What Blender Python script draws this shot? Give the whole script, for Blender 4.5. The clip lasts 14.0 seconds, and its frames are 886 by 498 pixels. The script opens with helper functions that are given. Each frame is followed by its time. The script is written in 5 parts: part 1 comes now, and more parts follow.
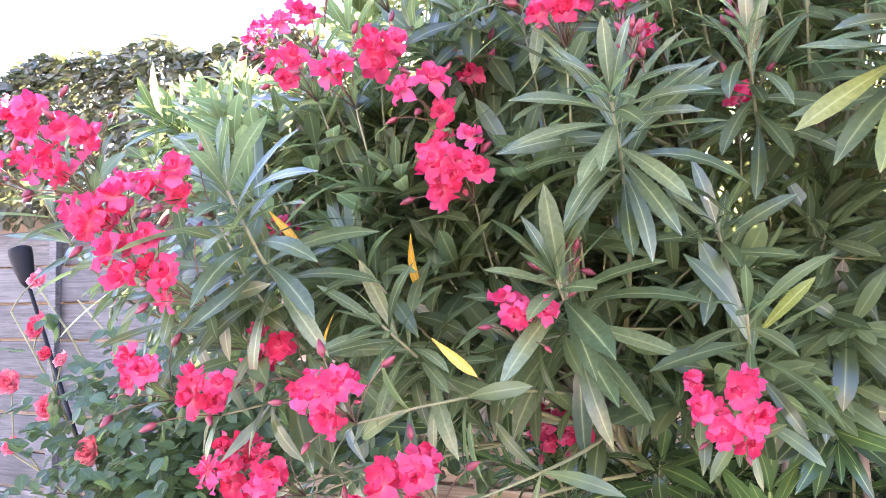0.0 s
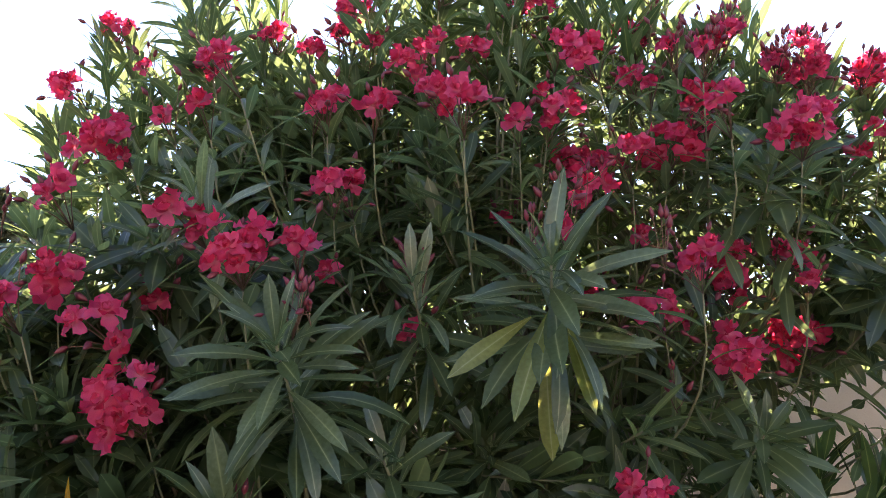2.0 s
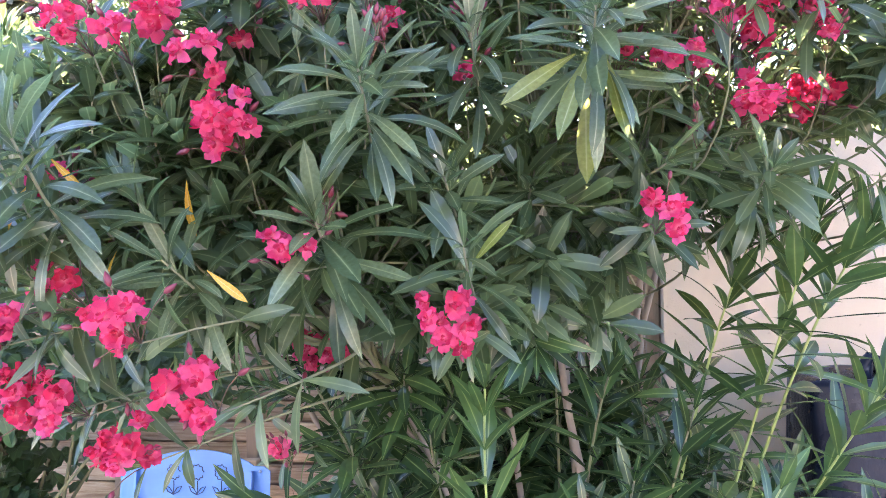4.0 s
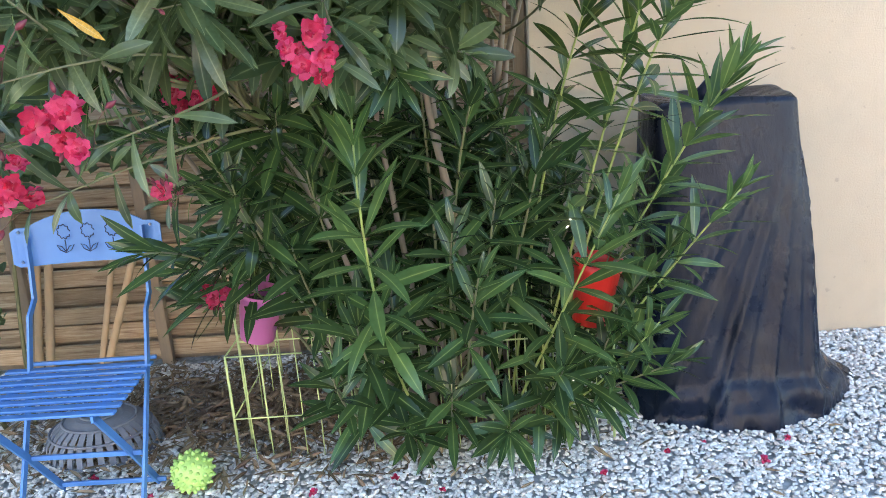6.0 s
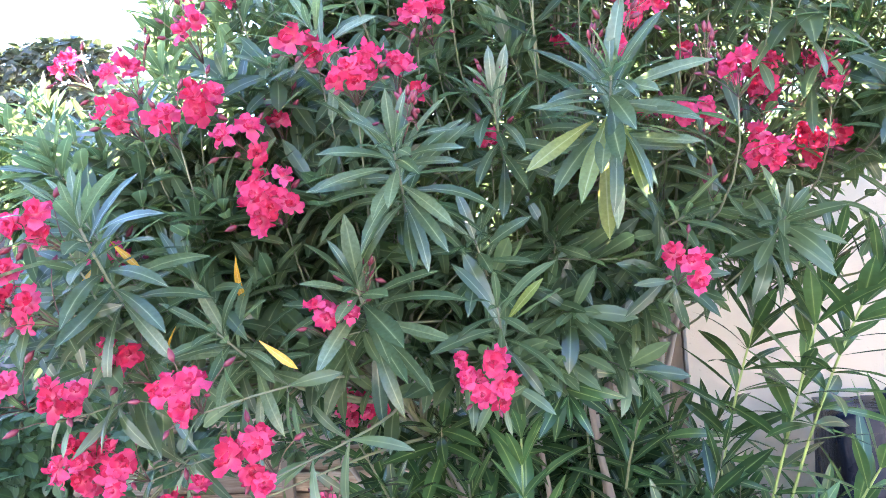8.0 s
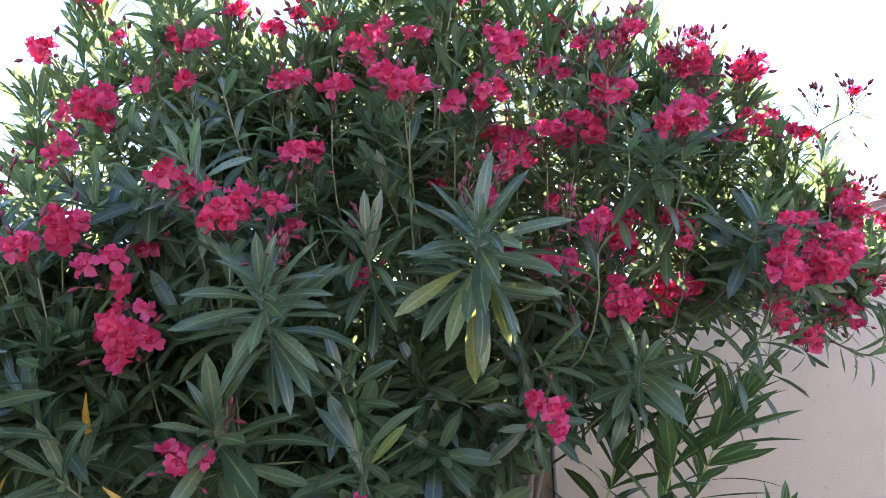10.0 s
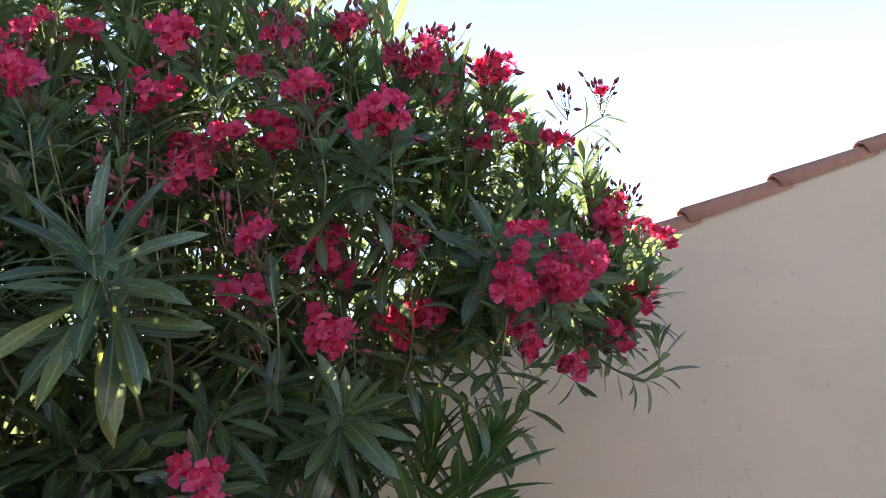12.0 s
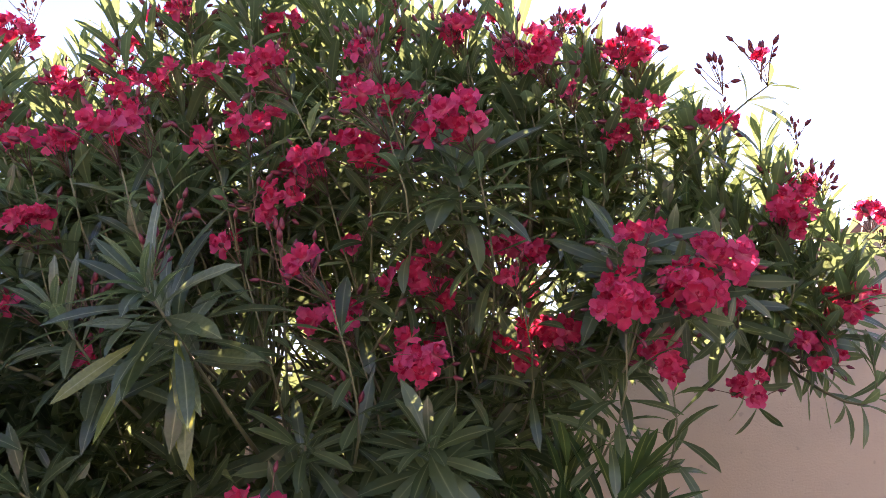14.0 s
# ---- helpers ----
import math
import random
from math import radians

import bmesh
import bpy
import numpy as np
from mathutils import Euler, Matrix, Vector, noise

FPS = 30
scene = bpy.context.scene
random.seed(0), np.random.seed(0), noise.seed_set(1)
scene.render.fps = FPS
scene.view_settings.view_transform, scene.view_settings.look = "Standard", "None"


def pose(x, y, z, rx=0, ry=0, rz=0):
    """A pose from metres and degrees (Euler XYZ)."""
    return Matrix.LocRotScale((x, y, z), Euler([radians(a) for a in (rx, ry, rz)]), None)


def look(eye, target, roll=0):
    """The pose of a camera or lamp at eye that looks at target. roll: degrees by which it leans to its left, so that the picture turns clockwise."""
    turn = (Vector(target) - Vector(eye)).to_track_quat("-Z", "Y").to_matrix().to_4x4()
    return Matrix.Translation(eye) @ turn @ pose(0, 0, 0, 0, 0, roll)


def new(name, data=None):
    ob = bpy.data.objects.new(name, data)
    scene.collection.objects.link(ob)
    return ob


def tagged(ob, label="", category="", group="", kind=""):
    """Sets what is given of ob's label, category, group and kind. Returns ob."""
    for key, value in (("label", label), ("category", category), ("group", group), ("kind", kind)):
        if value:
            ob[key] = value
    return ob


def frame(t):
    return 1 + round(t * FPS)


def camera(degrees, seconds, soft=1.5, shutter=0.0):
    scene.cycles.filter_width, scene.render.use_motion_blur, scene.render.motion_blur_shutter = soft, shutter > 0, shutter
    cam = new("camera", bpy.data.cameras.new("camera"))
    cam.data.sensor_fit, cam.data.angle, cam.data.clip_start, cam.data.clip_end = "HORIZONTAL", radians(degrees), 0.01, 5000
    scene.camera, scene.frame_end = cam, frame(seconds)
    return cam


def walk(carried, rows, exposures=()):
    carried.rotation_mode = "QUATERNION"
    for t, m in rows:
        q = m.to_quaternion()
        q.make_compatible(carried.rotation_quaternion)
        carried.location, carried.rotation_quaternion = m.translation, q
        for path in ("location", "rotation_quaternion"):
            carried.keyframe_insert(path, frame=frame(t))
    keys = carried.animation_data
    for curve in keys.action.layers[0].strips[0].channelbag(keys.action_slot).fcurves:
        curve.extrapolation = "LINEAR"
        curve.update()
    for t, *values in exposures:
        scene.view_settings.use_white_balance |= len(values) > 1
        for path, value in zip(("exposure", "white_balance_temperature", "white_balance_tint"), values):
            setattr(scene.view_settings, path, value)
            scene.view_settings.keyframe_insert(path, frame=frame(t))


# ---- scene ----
cam = camera(57.9, 14.0, soft=0.65)
# seconds, eye, target, roll
PATH = [
    (0, (0.139, 0.137, 1.517), (-0.675, 1.959, 1.657), -0.7),
    (0.5, (0.187, 0.136, 1.600), (-0.429, 1.998, 1.993), -1.2),
    (1, (0.200, 0.117, 1.648), (-0.228, 1.979, 2.241), -2.0),
    (1.5, (0.224, 0.103, 1.669), (-0.056, 1.981, 2.299), -2.5),
    (2, (0.268, 0.105, 1.647), (0.063, 2.036, 2.127), -2.2),
    (2.5, (0.264, 0.129, 1.572), (-0.001, 2.091, 1.855), -0.6),
    (2.7, (0.267, 0.121, 1.557), (-0.037, 2.085, 1.784), -0.2),
    (4.8, (0.209, -0.186, 1.457), (0.014, 1.795, 1.271), -3.4),
    (5, (0.248, -0.194, 1.448), (0.124, 1.785, 1.187), -3.7),
    (5.5, (0.296, -0.209, 1.440), (0.293, 1.739, 0.990), -3.9),
    (6, (0.288, -0.208, 1.430), (0.255, 1.708, 0.857), -4.0),
    (6.5, (0.267, -0.185, 1.442), (0.119, 1.751, 0.963), -4.6),
    (7, (0.253, -0.175, 1.481), (0.020, 1.796, 1.235), -4.5),
    (7.5, (0.231, -0.176, 1.512), (-0.054, 1.803, 1.461), -4.1),
    (7.7, (0.221, -0.173, 1.526), (-0.095, 1.801, 1.542), -3.9),
    (9.8, (0.184, -0.199, 1.602), (0.090, 1.774, 1.919), -1.7),
    (10, (0.251, -0.195, 1.608), (0.230, 1.775, 1.955), -2.0),
    (10.5, (0.412, -0.175, 1.601), (0.541, 1.783, 1.988), -2.5),
    (11, (0.484, -0.089, 1.588), (0.718, 1.853, 2.004), -2.7),
    (11.5, (0.547, 0.049, 1.621), (0.814, 1.982, 2.057), -3.8),
    (12, (0.677, 0.088, 1.593), (0.930, 2.023, 2.031), -6.1),
    (12.5, (0.883, 0.103, 1.581), (1.043, 2.048, 2.020), -7.1),
    (13, (0.960, 0.135, 1.575), (1.000, 2.075, 2.058), -6.7),
    (13.5, (0.980, 0.230, 1.592), (0.824, 2.151, 2.127), -5.7),
    (14, (1.053, 0.260, 1.610), (0.574, 2.131, 2.129), -4.6),
]

# ---- light ----
EXPOSURES = [(0, 4.96, 6700, 40), (0.5, 4.42, 6500, 42), (0.8, 3.45, 6150, 26), (1.0, 3.05, 5950, 16), (1.5, 2.94, 5900, 17), (2.0, 2.74, 6950, 26), (2.3, 3.86, 7500, 34),
             (2.7, 4.43, 7250, 37), (4.8, 4.44, 5850, 25), (5.5, 4.04, 6250, 17), (6.3, 3.9, 6750, 15), (7.2, 4.42, 5900, 16), (7.7, 4.7, 5700, 24), (9.8, 3.53, 5900, 27),
             (10.0, 3.2, 5850, 27), (10.2, 2.85, 6050, 22), (11, 2.6, 6250, 20), (12.5, 2.42, 6450, 22), (14, 2.68, 7100, 43)]
walk(cam, [(t, look(eye, target, roll)) for t, eye, target, roll in PATH], EXPOSURES)

SUN = Vector((0.015, 0.94, 0.335)).normalized()
world = bpy.data.worlds.new("sky")
scene.world = world
world.use_nodes = True
wn = world.node_tree.nodes
sky = wn.new("ShaderNodeTexSky")
sky.sky_type = "NISHITA"
sky.sun_disc = False
sky.sun_elevation = math.asin(SUN.z)
sky.sun_rotation = math.atan2(SUN.x, SUN.y)
sky.air_density, sky.dust_density, sky.ozone_density = 1.0, 0.0, 1.6
wn["Background"].inputs["Strength"].default_value = 0.085
world.node_tree.links.new(sky.outputs["Color"], wn["Background"].inputs["Color"])
sun_data = bpy.data.lights.new("sun", "SUN")
sun_data.energy, sun_data.angle, sun_data.color = 5.0, radians(0.53), (1.0, 0.9, 0.76)
sun = new("sun", sun_data)
sun.matrix_world = look(SUN * 30, (0, 0, 0))

# the sun itself, far off, seen through the gaps of the leaves
sun_glow = bpy.data.materials.new("sun glow")
sun_glow.use_nodes = True
sun_glow.node_tree.nodes["Principled BSDF"].inputs["Emission Color"].default_value = (1.0, 0.93, 0.8, 1)
sun_glow.node_tree.nodes["Principled BSDF"].inputs["Emission Strength"].default_value = 60.0
sun_mesh = bpy.data.meshes.new("sun_disc")
sun_bm = bmesh.new()
bmesh.ops.create_icosphere(sun_bm, subdivisions=2, radius=2.6)
sun_bm.to_mesh(sun_mesh)
sun_bm.free()
sun_mesh.materials.append(sun_glow)
sun_ball = tagged(new("backdrop_sun", sun_mesh), "low white sun over the wall", "sun", kind="structure")
sun_ball.matrix_world = Matrix.Translation(Vector((0.0152, 0.9348, 0.3475)).normalized() * 480)

# ---- materials ----
class Kit:
    """The nodes of one material and short ways to add to them."""


def material(name):
    mat = bpy.data.materials.new(name)
    mat.use_nodes = True
    tree = mat.node_tree
    bsdf = tree.nodes["Principled BSDF"]

    def node(kind, **inputs):
        n = tree.nodes.new("ShaderNode" + kind)
        for key, value in inputs.items():
            key = key.replace("_", " ")
            if isinstance(value, bpy.types.NodeSocket):
                tree.links.new(value, n.inputs[key])
            else:
                n.inputs[key].default_value = value
        return n

    def mix(fac, a, b, blend="MIX"):
        n = tree.nodes.new("ShaderNodeMix")
        n.data_type, n.blend_type = "RGBA", blend
        for socket, value in ((n.inputs[0], fac), (n.inputs[6], a), (n.inputs[7], b)):
            if isinstance(value, bpy.types.NodeSocket):
                tree.links.new(value, socket)
            else:
                socket.default_value = value if isinstance(value, (int, float)) else (*value, 1)
        return n.outputs[2]

    def ramp(fac, *stops):
        n = tree.nodes.new("ShaderNodeValToRGB")
        tree.links.new(fac, n.inputs[0])
        while len(n.color_ramp.elements) < len(stops):
            n.color_ramp.elements.new(0.5)
        for element, (at, color) in zip(n.color_ramp.elements, stops):
            element.position = at
            element.color = (*color, 1) if not isinstance(color, (int, float)) else (color, color, color, 1)
        return n.outputs[0]

    def noise_tex(scale, detail=4, rough=0.55, stretch=None):
        co = node("TexCoord").outputs["Object"]
        if stretch:
            mp = node("Mapping", Vector=co)
            mp.inputs["Scale"].default_value = stretch
            co = mp.outputs[0]
        return node("TexNoise", Vector=co, Scale=scale, Detail=detail, Roughness=rough).outputs["Fac"]

    def bump(height, strength, distance):
        n = node("Bump", Height=height, Strength=strength, Distance=distance)
        tree.links.new(n.outputs[0], bsdf.inputs["Normal"])

    def link(value, key):
        if isinstance(value, bpy.types.NodeSocket):
            tree.links.new(value, bsdf.inputs[key])
        else:
            bsdf.inputs[key].default_value = value if isinstance(value, (int, float)) else (*value, 1)

    m = Kit()
    m.mat, m.tree, m.bsdf, m.node, m.mix, m.ramp, m.noise, m.bump, m.link = mat, tree, bsdf, node, mix, ramp, noise_tex, bump, link
    return m


def see_through(m, color, share):
    """Lets part of the light pass through a thin leaf or petal."""
    tr = m.tree.nodes.new("ShaderNodeBsdfTranslucent")
    mixer = m.tree.nodes.new("ShaderNodeMixShader")
    mixer.inputs[0].default_value = share
    m.tree.links.new(color, tr.inputs["Color"])
    m.tree.links.new(m.bsdf.outputs[0], mixer.inputs[1])
    m.tree.links.new(tr.outputs[0], mixer.inputs[2])
    m.tree.links.new(mixer.outputs[0], m.tree.nodes["Material Output"].inputs["Surface"])


def leaf_material(name, dark, light, rib, source, share=0.46, rough=0.22, rib_power=14.0, glow=(0.33, 0.43, 0.14), gloss=0.65):
    m = material(name)
    if source == "object":
        rnd = m.node("ObjectInfo").outputs["Random"]
    else:
        rnd = m.node("NewGeometry").outputs["Random Per Island"]
    base = m.ramp(rnd, (0.0, dark), (0.55, tuple(0.68 * a + 0.32 * b for a, b in zip(dark, light))), (1.0, light))
    blotch = m.ramp(m.noise(26, 3), (0.35, 0.72), (0.7, 1.15))
    base = m.mix(1.0, base, blotch, "MULTIPLY")
    at = m.node("Attribute")
    at.attribute_name = "rib"
    line = m.node("Math", )
    line.operation = "POWER"
    m.tree.links.new(at.outputs["Fac"], line.inputs[0])
    line.inputs[1].default_value = rib_power
    col = m.mix(line.outputs[0], base, rib)
    m.link(col, "Base Color")
    m.link(rough, "Roughness")
    m.bsdf.inputs["Specular IOR Level"].default_value = gloss
    m.bump(m.noise(120, 2, stretch=(1, 0.2, 1)), 0.25, 0.002)
    through_col = m.mix(0.55, col, glow)
    see_through(m, through_col, share)
    return m.mat


def petal_material(name, deep, bright, pale, source):
    m = material(name)
    rnd = m.node("NewGeometry").outputs["Random Per Island"]
    base = m.ramp(rnd, (0.0, deep), (1.0, bright))
    if source == "object":
        base = m.mix(1.0, base, m.ramp(m.node("ObjectInfo").outputs["Random"], (0.0, (0.80, 0.35, 0.45)), (0.35, (0.95, 0.8, 0.8)), (0.7, (1.0, 1.05, 1.05)), (1.0, (1.05, 1.35, 1.2))), "MULTIPLY")
    streak = m.ramp(m.noise(90, 3), (0.4, 0.8), (0.75, 1.1))
    base = m.mix(1.0, base, streak, "MULTIPLY")
    at = m.node("Attribute")
    at.attribute_name = "rib"
    line = m.node("Math")
    line.operation = "POWER"
    m.tree.links.new(at.outputs["Fac"], line.inputs[0])
    line.inputs[1].default_value = 2.0
    col = m.mix(line.outputs[0], base, pale)
    m.link(col, "Base Color")
    m.link(0.55, "Roughness")
    m.bsdf.inputs["Specular IOR Level"].default_value = 0.3
    see_through(m, m.mix(0.5, col, (1.0, 0.05, 0.09)), 0.58)
    return m.mat


def simple(name, color, color2, rough, scale=20, bump=0.15, metal=0.0, stretch=None, detail=5):
    m = material(name)
    n = m.noise(scale, detail, stretch=stretch)
    big = m.noise(scale / 9, 3)
    col = m.mix(n, color, color2)
    col = m.mix(1.0, col, m.ramp(big, (0.3, 0.82), (0.72, 1.12)), "MULTIPLY")
    m.link(col, "Base Color")
    m.link(m.ramp(n, (0.2, rough * 0.85), (0.8, min(1, rough * 1.15))), "Roughness")
    m.link(metal, "Metallic")
    if bump:
        m.bump(n, bump, 0.004)
    return m.mat


LEAF = leaf_material("oleander leaf", (0.036, 0.066, 0.033), (0.138, 0.182, 0.088), (0.30, 0.35, 0.15), "object", share=0.40)
LEAF_MASS = leaf_material("oleander leaf mass", (0.026, 0.052, 0.028), (0.135, 0.182, 0.090), (0.28, 0.33, 0.14), "island", share=0.55)
LEAF_YOUNG = leaf_material("young oleander leaf", (0.024, 0.068, 0.022), (0.085, 0.155, 0.045), (0.28, 0.35, 0.10), "island", share=0.32, rib_power=14.0, gloss=0.5)
# deep green low leaves, with the shade under the crown put into the colour
LEAF_SKIRT_SHADED = leaf_material("deep green leaf of the lower shoots", (0.010, 0.033, 0.014), (0.050, 0.108, 0.034), (0.24, 0.31, 0.09), "island", share=0.24, rib_power=15.0, gloss=0.42)
LEAF_OLIVE = leaf_material("ageing olive leaf", (0.10, 0.15, 0.04), (0.22, 0.24, 0.06), (0.40, 0.42, 0.16), "object", glow=(0.5, 0.5, 0.08))
LEAF_YELLOW = leaf_material("yellowed leaf", (0.62, 0.33, 0.03), (0.72, 0.42, 0.05), (0.72, 0.55, 0.18), "object", glow=(0.8, 0.5, 0.06))
LEAF_ROSE = leaf_material("rose leaf", (0.020, 0.055, 0.022), (0.050, 0.105, 0.035), (0.09, 0.16, 0.06), "island", rough=0.42)
LEAF_IVY = leaf_material("hedge leaf", (0.040, 0.042, 0.022), (0.120, 0.105, 0.058), (0.18, 0.17, 0.09), "island", share=0.15, rough=0.5)
PETAL = petal_material("oleander petal", (0.52, 0.014, 0.088), (0.82, 0.130, 0.290), (0.9, 0.46, 0.52), "object")
PETAL_MASS = petal_material("oleander petal mass", (0.50, 0.013, 0.080), (0.80, 0.125, 0.270), (0.88, 0.43, 0.48), "island")
PETAL_ROSE = petal_material("rose petal", (0.74, 0.17, 0.25), (0.88, 0.42, 0.45), (0.88, 0.56, 0.52), "object")
BUD = simple("flower bud", (0.085, 0.008, 0.014), (0.19, 0.02, 0.03), 0.5, 60)
BARK = simple("oleander bark", (0.16, 0.12, 0.085), (0.30, 0.25, 0.19), 0.85, 40, 0.6, stretch=(1, 1, 0.25))
TWIG = simple("green twig", (0.10, 0.10, 0.045), (0.20, 0.19, 0.085), 0.6, 50)
STALK = simple("flower stalk", (0.11, 0.04, 0.025), (0.15, 0.09, 0.04), 0.6, 50)

# ---- mesh helpers ----
def mesh_object(name, verts, faces, mat, parent=None, label="", smooth=True, rib=None):
    me = bpy.data.meshes.new(name)
    me.from_pydata([tuple(v) for v in verts], [], faces)
    me.materials.append(mat)
    if rib is not None:
        me.attributes.new("rib", "FLOAT", "POINT").data.foreach_set("value", np.asarray(rib, np.float32))
    if smooth:
        me.polygons.foreach_set("use_smooth", [True] * len(me.polygons))
    ob = new(name, me)
    if parent:
        ob.parent = parent
    if label:
        ob["label"] = label
    return ob


def part(name, bm, mat, parent=None, label="", smooth=False):
    me = bpy.data.meshes.new(name)
    bm.to_mesh(me)
    bm.free()
    me.materials.append(mat)
    if smooth:
        me.polygons.foreach_set("use_smooth", [True] * len(me.polygons))
    ob = new(name, me)
    if parent:
        ob.parent = parent
    if label:
        ob["label"] = label
    return ob


def add_box(bm, size, m=Matrix(), bevel=0.0):
    made = bmesh.ops.create_cube(bm, size=1, matrix=m @ Matrix.Diagonal((*size, 1)))
    if bevel:
        edges = list({e for v in made["verts"] for e in v.link_edges})
        bmesh.ops.bevel(bm, geom=edges, offset=bevel, segments=2, profile=0.6, affect="EDGES")
    return bm


def boxed(size, m=Matrix(), bevel=0.0):
    return add_box(bmesh.new(), size, m, bevel)


def tube_data(points, radii, sides=6, cap=True):
    """Vertices and faces of a tapering tube along a line of points."""
    pts = [Vector(p) for p in points]
    verts, faces = [], []
    side = None
    for i, p in enumerate(pts):
        ahead = (pts[min(i + 1, len(pts) - 1)] - pts[max(i - 1, 0)]).normalized()
        if side is None:
            side = ahead.orthogonal().normalized()
        side = (side - ahead * side.dot(ahead)).normalized()
        up = ahead.cross(side)
        for k in range(sides):
            a = 2 * math.pi * k / sides
            verts.append(p + (side * math.cos(a) + up * math.sin(a)) * radii[i])
    for i in range(len(pts) - 1):
        for k in range(sides):
            a, b = i * sides + k, i * sides + (k + 1) % sides
            faces.append((a, b, b + sides, a + sides))
    if cap:
        faces.append(tuple(range(sides))[::-1])
        faces.append(tuple((len(pts) - 1) * sides + k for k in range(sides)))
    return verts, faces


class Heap:
    """Gathers many small pieces into one mesh."""

    def __init__(self):
        self.verts, self.faces, self.rib, self.count = [], [], [], 0

    def add(self, verts, faces, rib=None):
        verts = np.asarray([tuple(v) for v in verts] if not isinstance(verts, np.ndarray) else verts, float)
        self.verts.append(verts)
        self.faces.extend(tuple(i + self.count for i in f) for f in faces)
        self.rib.append(np.zeros(len(verts)) if rib is None else rib)
        self.count += len(verts)

    def make(self, name, mat, parent=None, label="", smooth=True):
        return mesh_object(name, np.concatenate(self.verts), self.faces, mat, parent, label, smooth, np.concatenate(self.rib))


def moved(m, verts):
    a = np.array(m)
    return verts @ a[:3, :3].T + a[:3, 3]


def curve_between(a, b, sag, n=7):
    """A bent line from a to b that leaves a along sag."""
    a, b, c = Vector(a), Vector(b), Vector(sag)
    return [a * (1 - t) ** 2 + c * (2 * t * (1 - t)) + b * t * t for t in (i / (n - 1) for i in range(n))]


def thing(name, place, label, category, group="", kind=""):
    ob = new(name)
    ob.location = place
    ob.empty_display_size = 0.05
    return tagged(ob, label, category, group, kind)


# ---- the setting ----
def gravel_material(name):
    m = material(name)
    co = m.node("TexCoord").outputs["Object"]
    v = m.node("TexVoronoi", Vector=co, Scale=42.0)
    shade = m.ramp(v.outputs["Color"], (0.0, (0.31, 0.295, 0.27)), (1.0, (0.54, 0.52, 0.48)))
    # shade between the stones, painted as a darker tone at the cell edges
    gap = m.ramp(v.outputs["Distance"], (0.35, 1.0), (0.75, 0.72))
    m.link(m.mix(1.0, shade, gap, "MULTIPLY"), "Base Color")
    m.link(0.9, "Roughness")
    m.bump(v.outputs["Distance"], -0.8, 0.01)
    return m.mat


GRAVEL = gravel_material("gravel bed")
bm = bmesh.new()
bmesh.ops.create_grid(bm, x_segments=60, y_segments=60, size=1)
for v in bm.verts:
    r = max(abs(v.co.x), abs(v.co.y))
    v.co.x, v.co.y = (v.co.x * 6, v.co.y * 6) if r < 0.9 else (v.co.x * 900, v.co.y * 900)
    if r < 0.9:
        v.co.z = 0.012 * (noise.noise(Vector((v.co.x * 1.7, v.co.y * 1.7, 0.3))) - 0.6)
    else:
        v.co.z = -0.03
ground = tagged(part("ground", bm, GRAVEL, smooth=True), "pale grey gravel yard with dry leaves under the bush", "ground", kind="structure")


def stucco_material():
    m = material("stucco")
    fine = m.noise(140, 6, 0.65)
    big = m.noise(1.4, 4)
    col = m.mix(big, (0.40, 0.315, 0.222), (0.485, 0.388, 0.280))
    col = m.mix(m.ramp(m.noise(3.2, 5, 0.7), (0.5, 0.0), (0.75, 0.5)), col, (0.37, 0.30, 0.22))
    col = m.mix(m.ramp(m.noise(34, 2, 0.4), (0.70, 0.0), (0.74, 0.55)), col, (0.28, 0.23, 0.18))
    m.link(col, "Base Color")
    m.link(0.92, "Roughness")
    m.bump(m.mix(0.45, fine, m.noise(22, 4, 0.6)), 0.55, 0.007)
    return m.mat


STUCCO = stucco_material()
WALL_Y = 2.97
SLOPE = 0.283
def verge_z(x):
    return 2.331 + (x - 2.035) * SLOPE


WALL_L, WALL_R = 0.62, 7.0
bm = bmesh.new()
ring = [bm.verts.new(p) for p in ((WALL_L, WALL_Y, -0.1), (WALL_R, WALL_Y, -0.1), (WALL_R, WALL_Y, verge_z(WALL_R) - 0.05), (WALL_L, WALL_Y, verge_z(WALL_L) - 0.05))]
face = bm.faces.new(ring)
out = bmesh.ops.extrude_face_region(bm, geom=[face])
bmesh.ops.translate(bm, vec=(0, 0.25, 0), verts=[g for g in out["geom"] if isinstance(g, bmesh.types.BMVert)])
bmesh.ops.recalc_face_normals(bm, faces=bm.faces)
wall = tagged(part("wall_house", bm, STUCCO), "beige rough stucco gable wall with a hairline crack", "wall", kind="structure")

# ---- the oleander ----
BROAD = (0.10, 0.40, 0.72, 0.95, 1.0, 0.78, 0.42, 0.04)
NARROW = (0.12, 0.55, 0.88, 1.0, 0.90, 0.58, 0.28, 0.03)


